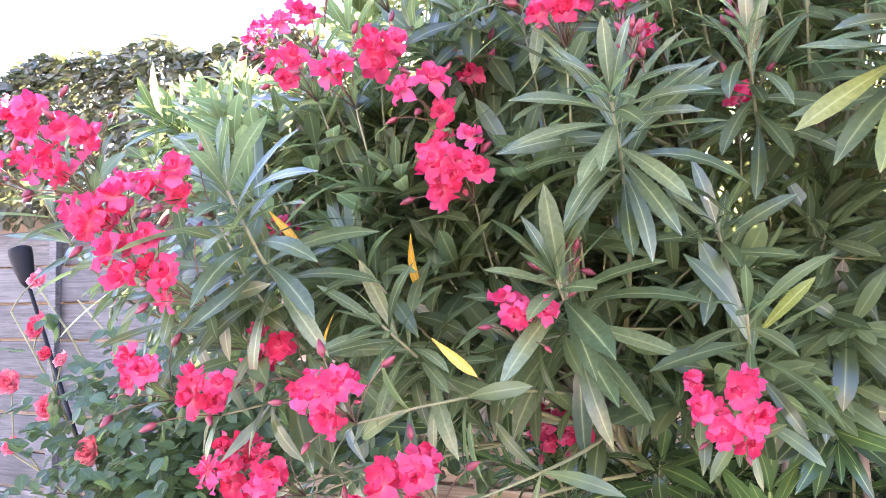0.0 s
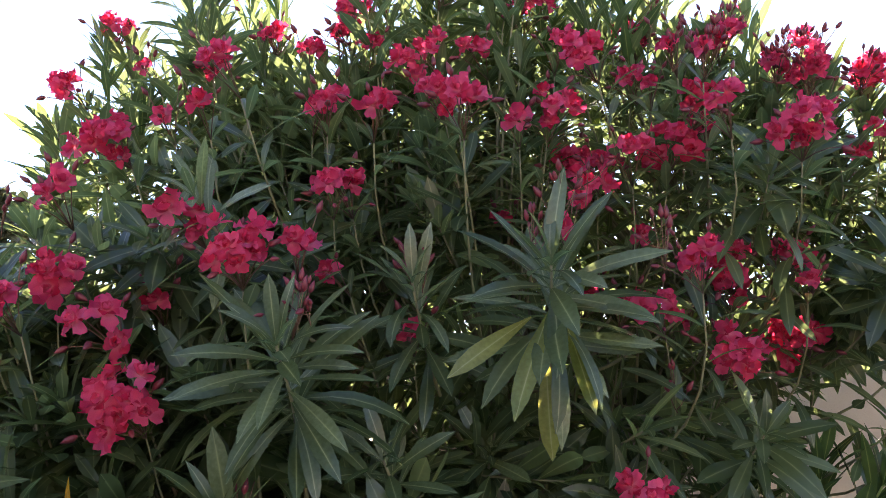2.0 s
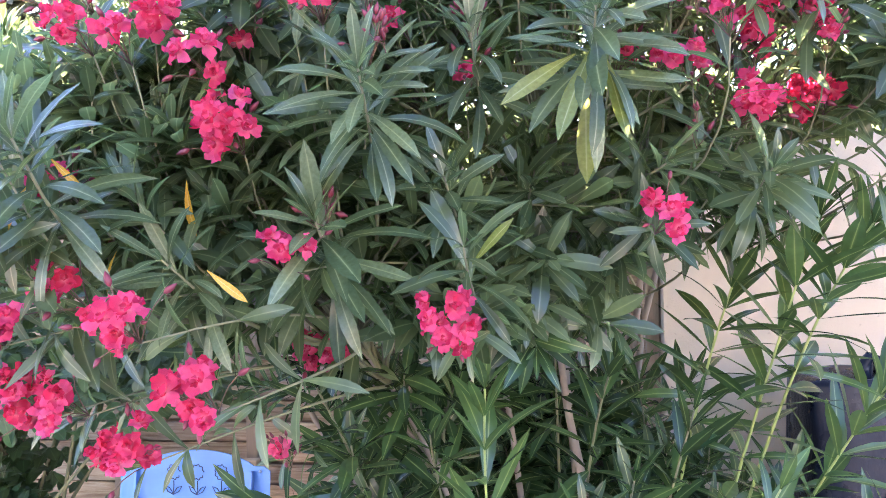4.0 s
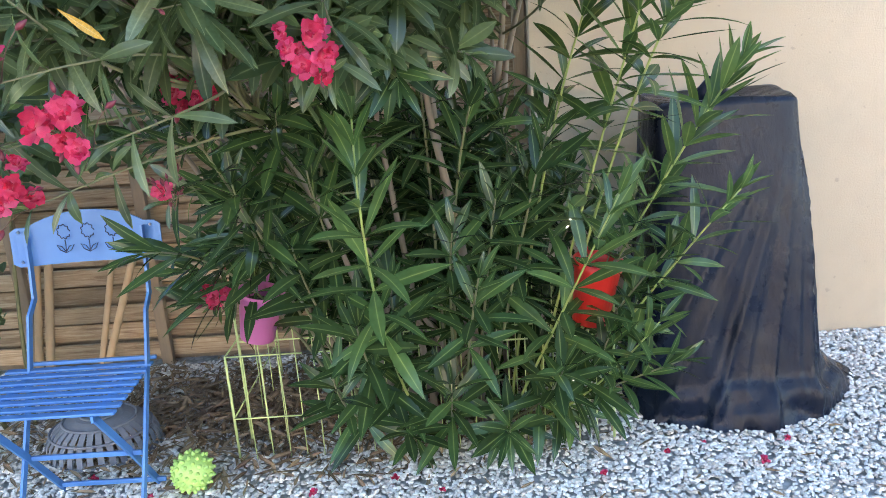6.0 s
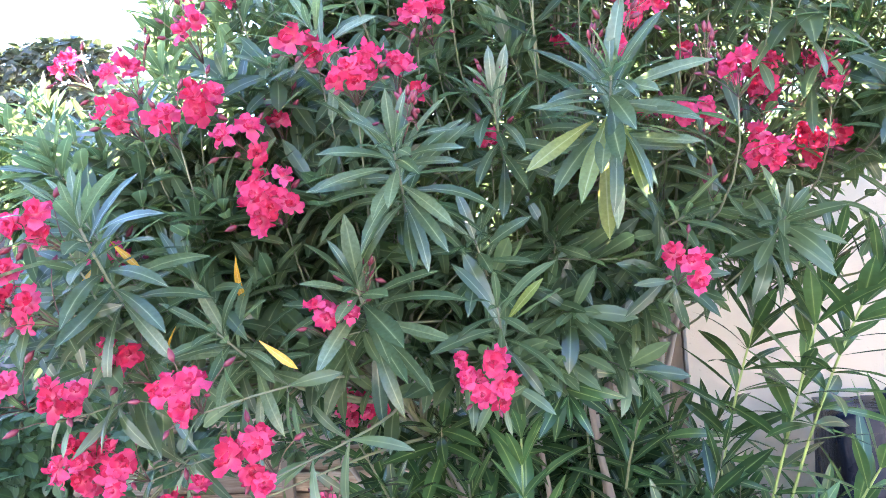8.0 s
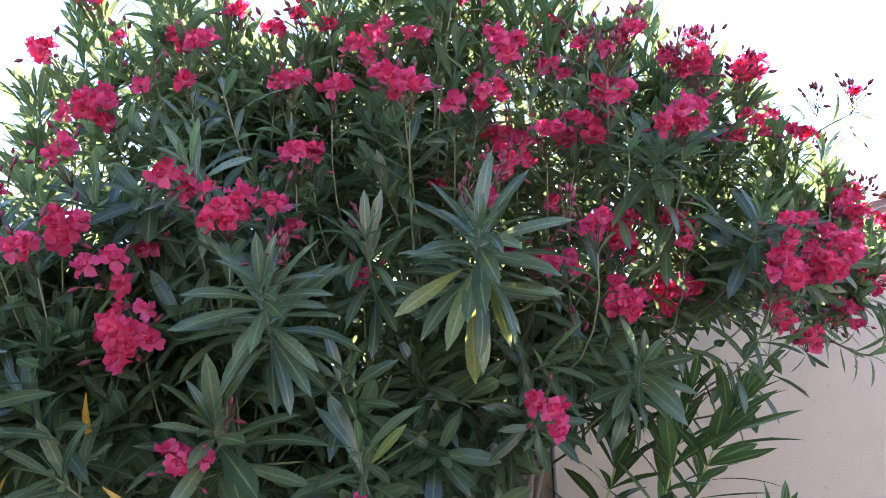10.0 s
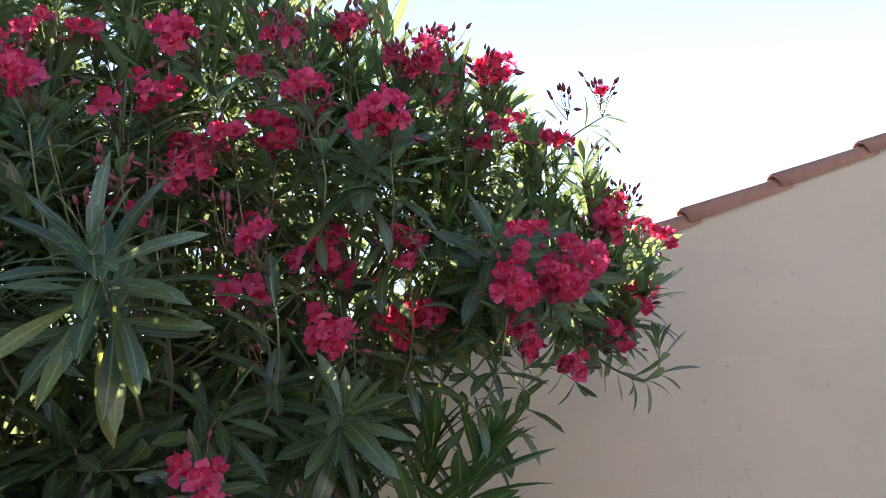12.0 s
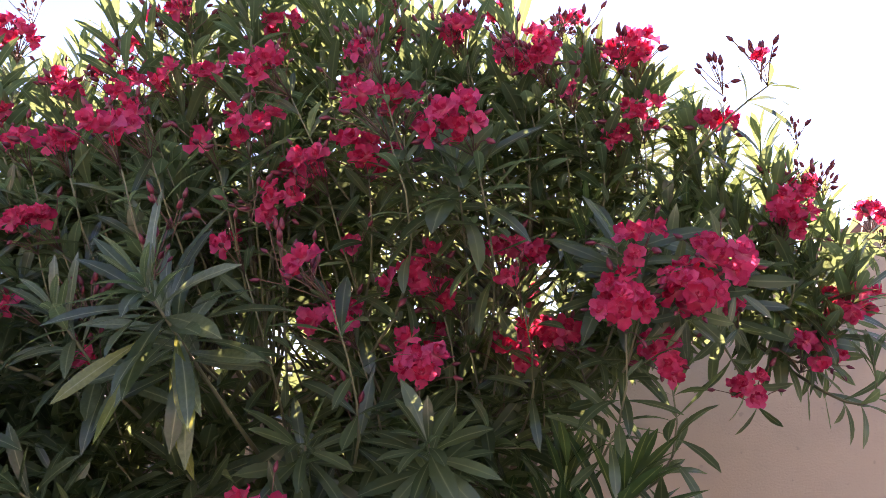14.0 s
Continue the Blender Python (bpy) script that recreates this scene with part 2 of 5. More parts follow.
def leaf_shape(bend, fold, segments=6, wave=0.0, length=1.0, width=0.088, profile=BROAD):
    """A lance-shaped leaf along +y, one unit long."""
    verts, faces, rib = [], [], []
    for i in range(segments + 1):
        s = i / segments
        w = width * float(np.interp(s, (0, 0.17, 0.33, 0.5, 0.67, 0.83, 0.93, 1), profile))
        a = bend * s
        y = s * math.cos(a * 0.5) * length
        z = -s * math.sin(a * 0.5) * length
        lift = fold * w
        ripple = wave * math.sin(s * 17) * w
        verts += [(-w, y, z + lift + ripple), (0, y, z), (w, y, z + lift - ripple)]
        rib += [0, 1, 0]
        if i:
            b = 3 * i
            faces += [(b - 3, b - 2, b + 1, b), (b - 2, b - 1, b + 2, b + 1)]
    return np.array(verts), faces, np.array(rib, float)


LEAF_SHAPES = [leaf_shape(b, f, 6, w) for b, f, w in ((0.2, 0.14, 0.0), (0.5, 0.2, 0.06), (0.85, 0.12, 0.0), (-0.1, 0.24, 0.08), (1.2, 0.18, 0.06))]
LANCE_SHAPES = [leaf_shape(b, f, 6, w, 1.0, 0.080, NARROW) for b, f, w in ((0.1, 0.2, 0.0), (0.35, 0.24, 0.05), (0.6, 0.16, 0.0), (-0.1, 0.26, 0.06), (0.9, 0.2, 0.05))]
LEAF_MESHES = []
YELLOW_MESHES = []
for verts, faces, rib in LEAF_SHAPES:
    for store, mat in ((LEAF_MESHES, LEAF), (YELLOW_MESHES, LEAF_YELLOW)):
        ob = mesh_object("leaf", verts, faces, mat, rib=rib)
        store.append(ob.data)
        bpy.data.objects.remove(ob)


def petal_shape(length, width, cup, turn, tilt, rows=4):
    verts, rib = [], []
    for i in range(rows + 1):
        s = i / rows
        w = width * (0.14 + 0.86 * math.sin(s * 1.9) ** 0.8) * (1 if i < rows else 0.66)
        for k in (-2, -1, 0, 1, 2):
            e = abs(k) / 2
            ruffle = math.sin(7.3 * k + 5 * s + 11 * turn)
            r = s * length * (1 - 0.15 * e * e * (i == rows) - 0.09 * (k == 0) * (i == rows) + 0.07 * s * s * math.sin(5.1 * k + 17 * turn))
            z = cup * length * s * s + 0.16 * length * e * e * s + 0.19 * length * s * s * ruffle
            verts.append((k * w / 2, r, z))
            rib.append(max(0, 1 - 1.6 * s))
    faces = []
    for i in range(rows):
        for k in range(4):
            at = 5 * i + k
            faces.append((at, at + 1, at + 6, at + 5))
    m = Matrix.Rotation(turn, 4, "Z") @ Matrix.Rotation(tilt, 4, "X")
    return moved(m, np.array(verts)), faces, np.array(rib)


def flower_shape(seed, opening=1.0):
    """An oleander flower of half-double petals, facing +z, about one unit across."""
    rnd = random.Random(seed)
    heap = Heap()
    for ring, (count, length, width, tilt) in enumerate(((5, 0.56, 0.225, 0.06), (5, 0.44, 0.18, 0.48), (4, 0.28, 0.12, 0.95))):
        for k in range(count):
            turn = 2 * math.pi * k / count + ring * 0.63 + rnd.uniform(-0.15, 0.15)
            v, f, r = petal_shape(length * rnd.uniform(0.8, 1.12), width * rnd.uniform(0.82, 1.12), rnd.uniform(-0.4, 0.4), turn, (tilt + rnd.uniform(-0.25, 0.42)) * (2 - opening))
            v = v + np.array((0, 0, 0.015 * ring))
            heap.add(v, f, r if ring < 2 else r * 0.7 + 0.15)
    return np.concatenate(heap.verts), heap.faces, np.concatenate(heap.rib)


FLOWER_SHAPES = [flower_shape(s, o) for s, o in ((1, 1.05), (2, 0.95), (3, 0.85), (4, 1.1), (5, 0.6))]
FLOWER_MESHES = []
for verts, faces, rib in FLOWER_SHAPES:
    ob = mesh_object("flower", verts, faces, PETAL, rib=rib)
    FLOWER_MESHES.append(ob.data)
    bpy.data.objects.remove(ob)


def bud_shape():
    verts, faces = tube_data([(0, 0, 0), (0, 0, 0.3), (0, 0, 0.65), (0, 0, 1)], [0.10, 0.25, 0.20, 0.04], 5)
    return np.array([tuple(v) for v in verts]), faces


BUD_SHAPE = bud_shape()
rnd = random.Random(11)


def frame_along(ahead, spin):
    """A turn whose +y runs along ahead."""
    ahead = Vector(ahead).normalized()
    q = Vector((0, 1, 0)).rotation_difference(ahead)
    return (Matrix.Rotation(spin, 3, ahead) @ q.to_matrix()).to_4x4()


def leaf_pose(base, ahead, size, wide=1.0, axis=(0, 0, 1)):
    """A leaf at base that points along ahead, with its upper side to the shoot's tip and the sky."""
    y = Vector(ahead).normalized()
    z = Vector(axis) * 0.9 + Vector((0, 0, 0.5))
    z -= y * z.dot(y)
    if z.length < 0.1:
        z = y.orthogonal()
    z = Matrix.Rotation(rnd.uniform(-0.45, 0.45), 3, y) @ z.normalized()
    x = y.cross(z)
    m = Matrix((x, y, z)).transposed().to_4x4()
    m.translation = base
    return m @ Matrix.Diagonal((size * wide, size, size, 1))


def whorls(line, length, count, size, spread_tip=0.35, spread_base=1.45, per=3, droop=0.25, wide=1.0):
    """Poses of leaves in whorls along the last stretch of a stem (its end is the tip)."""
    pts = [Vector(p) for p in line]
    out = []
    seg = [(pts[i + 1] - pts[i]).length for i in range(len(pts) - 1)]
    total = sum(seg)
    spin = rnd.uniform(0, 6)
    for i in range(count):
        f = i / max(1, count - 1)
        back = length * f ** 1.15
        d, k = max(0.0, total - back), 0
        while k < len(seg) - 1 and d > seg[k]:
            d -= seg[k]
            k += 1
        p = pts[k].lerp(pts[k + 1], min(1, d / seg[k]))
        ahead = (pts[k + 1] - pts[k]).normalized()
        side = ahead.orthogonal().normalized()
        spin += 1.05 + rnd.uniform(-0.1, 0.1)
        for j in range(per):
            a = spin + 2 * math.pi * j / per + rnd.uniform(-0.2, 0.2)
            open_ = spread_tip + (spread_base - spread_tip) * f + rnd.uniform(-0.15, 0.15)
            out_dir = Matrix.Rotation(a, 3, ahead) @ side
            way = ahead * math.cos(open_) + out_dir * math.sin(open_)
            way.z -= droop * f * rnd.uniform(0.3, 1.4)
            s = size * (0.55 + 0.45 * min(1, f * 3.5)) * rnd.uniform(0.8, 1.12)
            out.append((leaf_pose(p, way, s, wide * rnd.uniform(0.9, 1.2), ahead), f))
    return out


TRUNK_BASE = Vector((0.25, 2.5, 0.0))
trunk_tops = []
oleander = thing("oleander_bush", TRUNK_BASE, "tall oleander bush covered in double crimson-pink flowers", "bush")
oleander_inverse = Matrix.Translation(-TRUNK_BASE)


def local(verts):
    return np.asarray([tuple(v) for v in verts], float) - np.array(TRUNK_BASE)


for k in range(20):
    a = rnd.uniform(-1.1, 0.35)
    foot = TRUNK_BASE + Vector((a * 0.35 + 0.1, rnd.uniform(-0.18, 0.2), -0.05))
    top = TRUNK_BASE + Vector((a * 0.75 + rnd.uniform(-0.15, 0.25), rnd.uniform(-0.75, 0.0), rnd.uniform(1.3, 1.95)))
    bend = foot.lerp(top, 0.5) + Vector((rnd.uniform(-0.08, 0.08), 0.1, 0.25))
    line = curve_between(foot, top, bend, 9)
    for i in range(1, 8):
        line[i] += Vector((rnd.uniform(-1, 1), rnd.uniform(-1, 1), 0)) * 0.012
    r = rnd.uniform(0.010, 0.017)
    v, f = tube_data(line, [r * (1.15 - 0.7 * i / 8) for i in range(9)], 7)
    mesh_object("trunk", local(v), f, BARK, oleander)
    trunk_tops += line[3:]

for end in ((1.2, 2.32, 1.93), (1.05, 2.1, 2.1), (1.25, 2.3, 2.02), (-0.75, 1.75, 1.75), (-1.1, 2.05, 1.95), (-0.6, 1.45, 1.55), (-0.2, 1.6, 1.3), (0.1, 2.1, 0.6), (0.45, 2.15, 0.5), (-0.25, 2.2, 0.5)):
    foot = TRUNK_BASE + Vector((rnd.uniform(-0.25, 0.3), rnd.uniform(-0.15, 0.15), -0.05))
    line = curve_between(foot, end, Vector((0.3, 2.45, 2.15)) if end[0] > 1 else foot.lerp(Vector(end), 0.35) + Vector((0, 0.1, 0.45 if end[2] > 1 else 0.1)), 9)
    r = rnd.uniform(0.008, 0.013)
    v, f = tube_data(line, [r * (1.15 - 0.75 * i / 8) for i in range(9)], 7)
    mesh_object("trunk", local(v), f, BARK, oleander)
    trunk_tops += line[4:]

twigs, mass, skirt_mass, young, far_petals, buds, stalks = (Heap() for _ in range(7))


def limb(tip, ahead, reach=0.55, root=None):
    """The line of a stem that ends at tip, heading along ahead, from the nearest trunk below."""
    tip, ahead = Vector(tip), Vector(ahead).normalized()
    aim = tip - ahead * 0.3 + Vector((-0.15 if tip.x > 0.5 else 0.1, 0.18, -0.15))
    root = root or min(trunk_tops, key=lambda p: (p - aim).length + 2 * max(0.0, tip.z - 0.5 - p.z) * (tip.x > 0.4))
    return curve_between(root, tip, tip - ahead * min(reach, (tip - root).length * 0.7), 9)


def stem_radii(n, r):
    return [r * (1.9 - 1.3 * i / (n - 1)) for i in range(n)]


def add_mass(poses, heap, bend=1.3):
    shapes = LANCE_SHAPES if heap in (skirt_mass, young) else LEAF_SHAPES
    for m, f in poses:
        v, fc, rib = shapes[min(4, max(0, int(rnd.gauss(bend + 0.9 * bend * f, 0.7))))]
        heap.add(moved(oleander_inverse @ m, v), fc, rib)


leaf_parts = [0]
flower_parts = [0]


def place_part(name, data, m, parent):
    ob = new(name, data)
    ob.parent = parent
    ob.matrix_basis = parent.matrix_basis.inverted() @ oleander_inverse @ m if parent is not oleander else oleander_inverse @ m
    return ob


def hero_shoot(tip, ahead, whorl_count, size, length=0.22, spread_base=1.58, droop=0.3, per=4, reach=0.5, radius=0.0035):
    """A near shoot: its stem is a part and its leaves are pieces of their own."""
    line = limb(tip, ahead, reach)
    v, f = tube_data(line, stem_radii(9, radius), 6)
    shoot = mesh_object("shoot", local(v), f, TWIG, oleander)
    poses = whorls(line, length, whorl_count, size, 0.42, spread_base, per, droop, 0.98)
    for m, f in poses:
        kind = min(4, max(0, int(rnd.gauss(1.2 + 1.4 * f, 0.8))))
        if leaf_parts[0] < 300:
            place_part("leaf", LEAF_MESHES[kind], m, shoot)
            leaf_parts[0] += 1
        else:
            vv, ff, rib = LEAF_SHAPES[kind]
            mass.add(moved(oleander_inverse @ m, vv), ff, rib)
    return shoot


LOBE_FORKS = [Vector(p) for p in ((1.12, 2.2, 1.98), (1.2, 2.32, 1.93), (1.05, 2.1, 2.1), (1.25, 2.3, 2.02))]


def cluster(at, count, ahead=None, radius=0.052, size=0.054, bud_count=4, leafy=5):
    """A head of flowers round a point, on red stalks, at the end of a stem."""
    at = Vector(at)
    ahead = Vector(ahead) if ahead else Vector((rnd.uniform(-0.35, 0.35), -0.75, 0.5))
    ahead.normalize()
    root = at - ahead * 0.06
    heading = Vector((0.8, -0.3, 0.15)) if at.x > 1.1 else ahead * 0.5 + Vector((0, 0, 0.55))
    if at.x > 1.1:
        fork = min(LOBE_FORKS, key=lambda p: (p - root).length)
        line = curve_between(fork, root, fork.lerp(root, 0.5) + Vector((0.0, -0.03, 0.05)), 9)
    else:
        if at.x < -0.2 and at.z < 1.5:
            heading = Vector((-0.5, -0.75, -0.15))
        elif at.z < 1.6:
            heading = Vector((0.05, -0.9, -0.25))
        line = limb(root, heading.normalized(), 0.4)
    v, f = tube_data(line, stem_radii(9, 0.0025), 5)
    twigs.add(local(v), f)
    if leafy:
        add_mass(whorls(line, 0.30 if at.x < 1.1 and leafy > 2 else 0.18, leafy + 2, 0.13, 0.7, 1.35, 3), mass)
    for k in range(count + bud_count):
        # spread evenly over the half of a ball that faces ahead
        g = (k + 0.5) / (count + bud_count)
        a = 2.4 * k + rnd.uniform(-0.4, 0.4)
        open_ = math.acos(1 - (0.95 if count > 2 else 0.4) * g) * 1.05
        side = ahead.orthogonal().normalized()
        way = ahead * math.cos(open_) + (Matrix.Rotation(a, 3, ahead) @ side) * math.sin(open_)
        p = at + way * radius * (0.35 if count == 1 else 0.64 + 0.05 * count) * rnd.uniform(0.6, 1.3)
        is_bud = k >= count
        if is_bud:
            p = at + way * radius * rnd.uniform(0.7, 1.5)
        sv, sf = tube_data(curve_between(root, p, root.lerp(p, 0.5) + ahead * 0.02, 4), [0.0013, 0.0011, 0.0010, 0.0010], 4)
        stalks.add(local(sv), sf)
        if is_bud:
            m = Matrix.Translation(p) @ way.to_track_quat("Z", "Y").to_matrix().to_4x4() @ Matrix.Scale(rnd.uniform(0.014, 0.026), 4)
            buds.add(moved(oleander_inverse @ m, BUD_SHAPE[0]), BUD_SHAPE[1])
            continue
        facing = (way + Vector((0, -0.45, 0.15)) + Vector((rnd.uniform(-1, 1), rnd.uniform(-1, 1), rnd.uniform(-1, 1))) * 0.3).normalized()
        m = Matrix.Translation(p) @ facing.to_track_quat("Z", "Y").to_matrix().to_4x4() @ Matrix.Rotation(rnd.uniform(0, 6), 4, "Z") @ Matrix.Scale(size * rnd.uniform(0.8, 1.12), 4)
        kind = rnd.randrange(5)
        if flower_parts[0] < 300:
            place_part("flower", FLOWER_MESHES[kind], m, oleander)
            flower_parts[0] += 1
        else:
            vv, ff, rib = FLOWER_SHAPES[kind]
            far_petals.add(moved(oleander_inverse @ m, vv), ff, rib)

    # half-hidden and half-open flowers that close the head
    own = random.Random(round(1000 * (at.x + 3 * at.y + 7 * at.z)))
    for k in range(0 if count < 3 else 1 if count < 5 else 2 if count < 7 else 3):
        off = Vector((own.uniform(-1, 1), own.uniform(-0.6, 0.4), own.uniform(-1, 1))) * radius * 0.55
        facing = (ahead + off / radius + Vector((0, -0.3, 0))).normalized()
        m = Matrix.Translation(at + off) @ facing.to_track_quat("Z", "Y").to_matrix().to_4x4() @ Matrix.Rotation(own.uniform(0, 6), 4, "Z") @ Matrix.Scale(size * own.uniform(0.7, 0.95), 4)
        vv, ff, rib = FLOWER_SHAPES[own.choice((2, 4, 1))]
        far_petals.add(moved(oleander_inverse @ m, vv), ff, rib)


# heads of flowers: place, how many
LEFT_HEADS = [(-0.78, 1.75, 2.50, 4), (-0.52, 1.49, 2.24, 7), (-0.27, 1.35, 2.23, 1), (-0.23, 1.32, 2.29, 2), (-0.16, 1.67, 2.35, 2),
    (-0.62, 1.25, 1.98, 3), (-0.49, 1.29, 1.93, 4), (-0.39, 1.27, 1.84, 3), (-0.33, 1.25, 1.71, 9), (-0.26, 1.28, 2.01, 3),
    (-0.15, 1.20, 1.92, 6), (-0.09, 1.31, 1.95, 2), (-0.07, 1.46, 1.95, 1), (-0.07, 1.47, 2.10, 3), (-0.69, 1.30, 1.64, 4),
    (-0.22, 1.22, 1.49, 3), (0.05, 1.28, 1.36, 7), (-0.39, 0.99, 1.40, 6), (-0.31, 1.06, 1.28, 7), (-0.62, 1.24, 1.90, 4)]
RIGHT_HEADS = [(0.07, 1.59, 2.40, 3), (0.15, 1.48, 2.26, 4), (0.27, 1.54, 2.24, 1), (0.34, 1.57, 2.26, 3), (0.41, 1.54, 2.36, 5), (0.57, 1.60, 2.19, 4),
    (0.65, 1.67, 1.95, 6), (0.64, 1.65, 1.78, 6), (0.82, 1.84, 2.00, 3), (1.01, 1.64, 1.84, 7), (1.05, 1.64, 1.95, 3), (1.12, 1.70, 1.86, 8),
    (1.06, 1.84, 1.77, 5), (0.76, 1.88, 1.82, 4), (1.44, 2.38, 1.80, 7), (1.23, 2.04, 1.71, 4), (1.57, 2.53, 1.93, 4), (1.36, 2.06, 2.09, 5),
    (1.64, 2.38, 2.08, 5), (1.34, 1.85, 2.34, 1), (1.03, 1.95, 2.25, 2), (1.10, 1.95, 2.45, 6), (0.78, 1.53, 2.17, 7), (0.43, 1.44, 1.55, 4)]
TOP_HEADS = [(-0.45, 1.80, 2.76, 9), (-0.71, 1.80, 2.66, 4), (-0.30, 1.80, 2.60, 3), (0.66, 1.75, 2.34, 3), (0.56, 1.90, 2.64, 5), (0.80, 2.00, 2.72, 4),
    (0.94, 2.00, 2.66, 4), (1.00, 2.00, 2.56, 4), (0.58, 1.60, 2.45, 3), (0.90, 1.80, 2.49, 5), (1.06, 1.90, 2.53, 3), (0.16, 1.80, 2.80, 1),
    (0.26, 1.80, 2.78, 0), (0.41, 1.80, 2.78, 1), (0.72, 1.80, 2.60, 3), (-0.07, 1.80, 2.86, 1), (0.62, 1.52, 2.40, 3), (0.12, 1.70, 2.65, 2),
    (-0.02, 1.80, 2.72, 2), (0.84, 1.80, 2.53, 2), (1.42, 2.10, 2.22, 1), (0.95, 1.85, 2.44, 3)]
LOW_HEADS = [(-0.70, 1.21, 1.24, 6), (-0.61, 1.18, 1.25, 4), (-0.50, 1.20, 1.16, 6), (-0.93, 1.00, 1.80, 4), (-1.00, 1.00, 1.73, 4), (-0.88, 1.00, 1.72, 3),
    (-0.83, 1.00, 1.76, 2), (-0.60, 0.95, 1.67, 3), (-0.74, 0.97, 1.64, 6), (-0.69, 0.97, 1.58, 4), (-0.63, 0.97, 1.55, 3), (-0.75, 1.05, 1.41, 3),
    (-0.64, 1.05, 1.39, 3), (-0.55, 1.10, 1.44, 3), (-0.42, 2.00, 0.67, 3), (-0.37, 1.60, 1.07, 1), (-0.31, 1.60, 1.28, 3), (-0.25, 1.60, 1.27, 2)]
for x, y, z, n in LEFT_HEADS + RIGHT_HEADS + LOW_HEADS:
    cluster((x, y, z), n, bud_count=3 if n < 5 else 5, leafy=2 if x > 1.2 else 1 if z < 1.45 else 5)
MORE_HEADS = [(0.64, 1.65, 2.29, 3), (0.52, 1.75, 2.39, 2), (0.38, 1.75, 2.22, 4), (0.57, 1.75, 2.21, 3), (0.39, 1.60, 2.11, 3), (0.46, 1.75, 1.90, 2), (0.67, 1.75, 1.92, 4), (0.81, 1.90, 1.85, 3), (0.87, 1.95, 1.84, 3), (1.17, 1.75, 1.94, 2), (1.20, 1.75, 1.91, 4), (1.09, 1.90, 2.28, 3), (1.25, 2.00, 2.27, 3), (1.40, 2.30, 1.84, 2), (1.35, 2.00, 2.03, 4), (0.31, 1.80, 2.61, 3), (0.06, 1.80, 2.72, 3), (0.74, 1.80, 2.50, 2), (0.91, 1.80, 2.43, 4), (-0.09, 1.80, 2.64, 3), (0.09, 1.70, 2.47, 3), (-0.18, 1.70, 2.50, 2), (-0.42, 1.75, 2.51, 4), (-0.06, 1.50, 2.11, 3)]
ADDED_HEADS = [(-0.51, 1.32, 2.07, 2), (-0.51, 1.20, 1.87, 2), (0.19, 1.71, 2.47, 2), (0.63, 1.47, 2.20, 2), (0.48, 1.58, 2.16, 2), (0.75, 2.30, 1.99, 2), (0.18, 1.37, 2.20, 2), (0.11, 1.56, 2.31, 2), (0.43, 1.67, 2.18, 2),
    (0.40, 1.88, 1.94, 2), (0.54, 1.40, 1.91, 2), (1.62, 2.45, 2.13, 2), (0.36, 1.63, 2.43, 2), (-0.11, 1.75, 2.56, 2), (0.01, 1.45, 2.24, 2), (-0.08, 1.45, 2.26, 2), (0.54, 1.65, 2.34, 1), (0.34, 1.50, 2.01, 1),
    (1.21, 1.90, 1.86, 1), (0.61, 1.95, 1.89, 1), (-0.56, 1.70, 2.50, 1), (-0.46, 1.60, 2.33, 1), (-0.06, 1.75, 2.52, 2), (0.34, 1.65, 2.30, 2), (0.05, 1.80, 2.81, 1), (0.50, 1.70, 2.04, 1), (0.23, 1.75, 2.10, 1),
    (0.78, 1.75, 1.98, 2), (0.50, 1.60, 1.86, 3), (0.81, 1.70, 1.93, 1), (-0.36, 1.40, 1.90, 1), (0.06, 1.50, 1.84, 1), (-1.02, 1.70, 2.15, 3)]
for x, y, z, n in MORE_HEADS + ADDED_HEADS:
    cluster((x, y, z), n, bud_count=4, leafy=3)


def bud_spray(at, count=11):
    """A loose upright spray of buds over a head."""
    at = Vector(at)
    for k in range(count):
        p = at + Vector((rnd.gauss(0, 0.019), rnd.gauss(0, 0.019), rnd.uniform(-0.015, 0.038)))
        root = at + Vector((0, 0.01, -0.05 + 0.05 * rnd.random()))
        sv, sf = tube_data(curve_between(root, p, root.lerp(p, 0.6) + Vector((0, 0, -0.01)), 4), [0.0014, 0.0011, 0.0009, 0.0009], 4)
        stalks.add(local(sv), sf)
        m = Matrix.Translation(p) @ (p - root).to_track_quat("Z", "Y").to_matrix().to_4x4() @ Matrix.Scale(rnd.uniform(0.013, 0.024), 4)
        buds.add(moved(oleander_inverse @ m, BUD_SHAPE[0]), BUD_SHAPE[1])


for x, y, z, n in TOP_HEADS:
    z -= 0.09 if x > 0.7 else 0.06 if x > 0.5 else 0
    cluster((x, y, z), max(1, n - 2) if x > 0.5 else max(1, n - 1), ahead=(rnd.uniform(-0.6, 0.6), -0.8, 0.55), bud_count=4)
    bud_spray((x, y, z), 14)
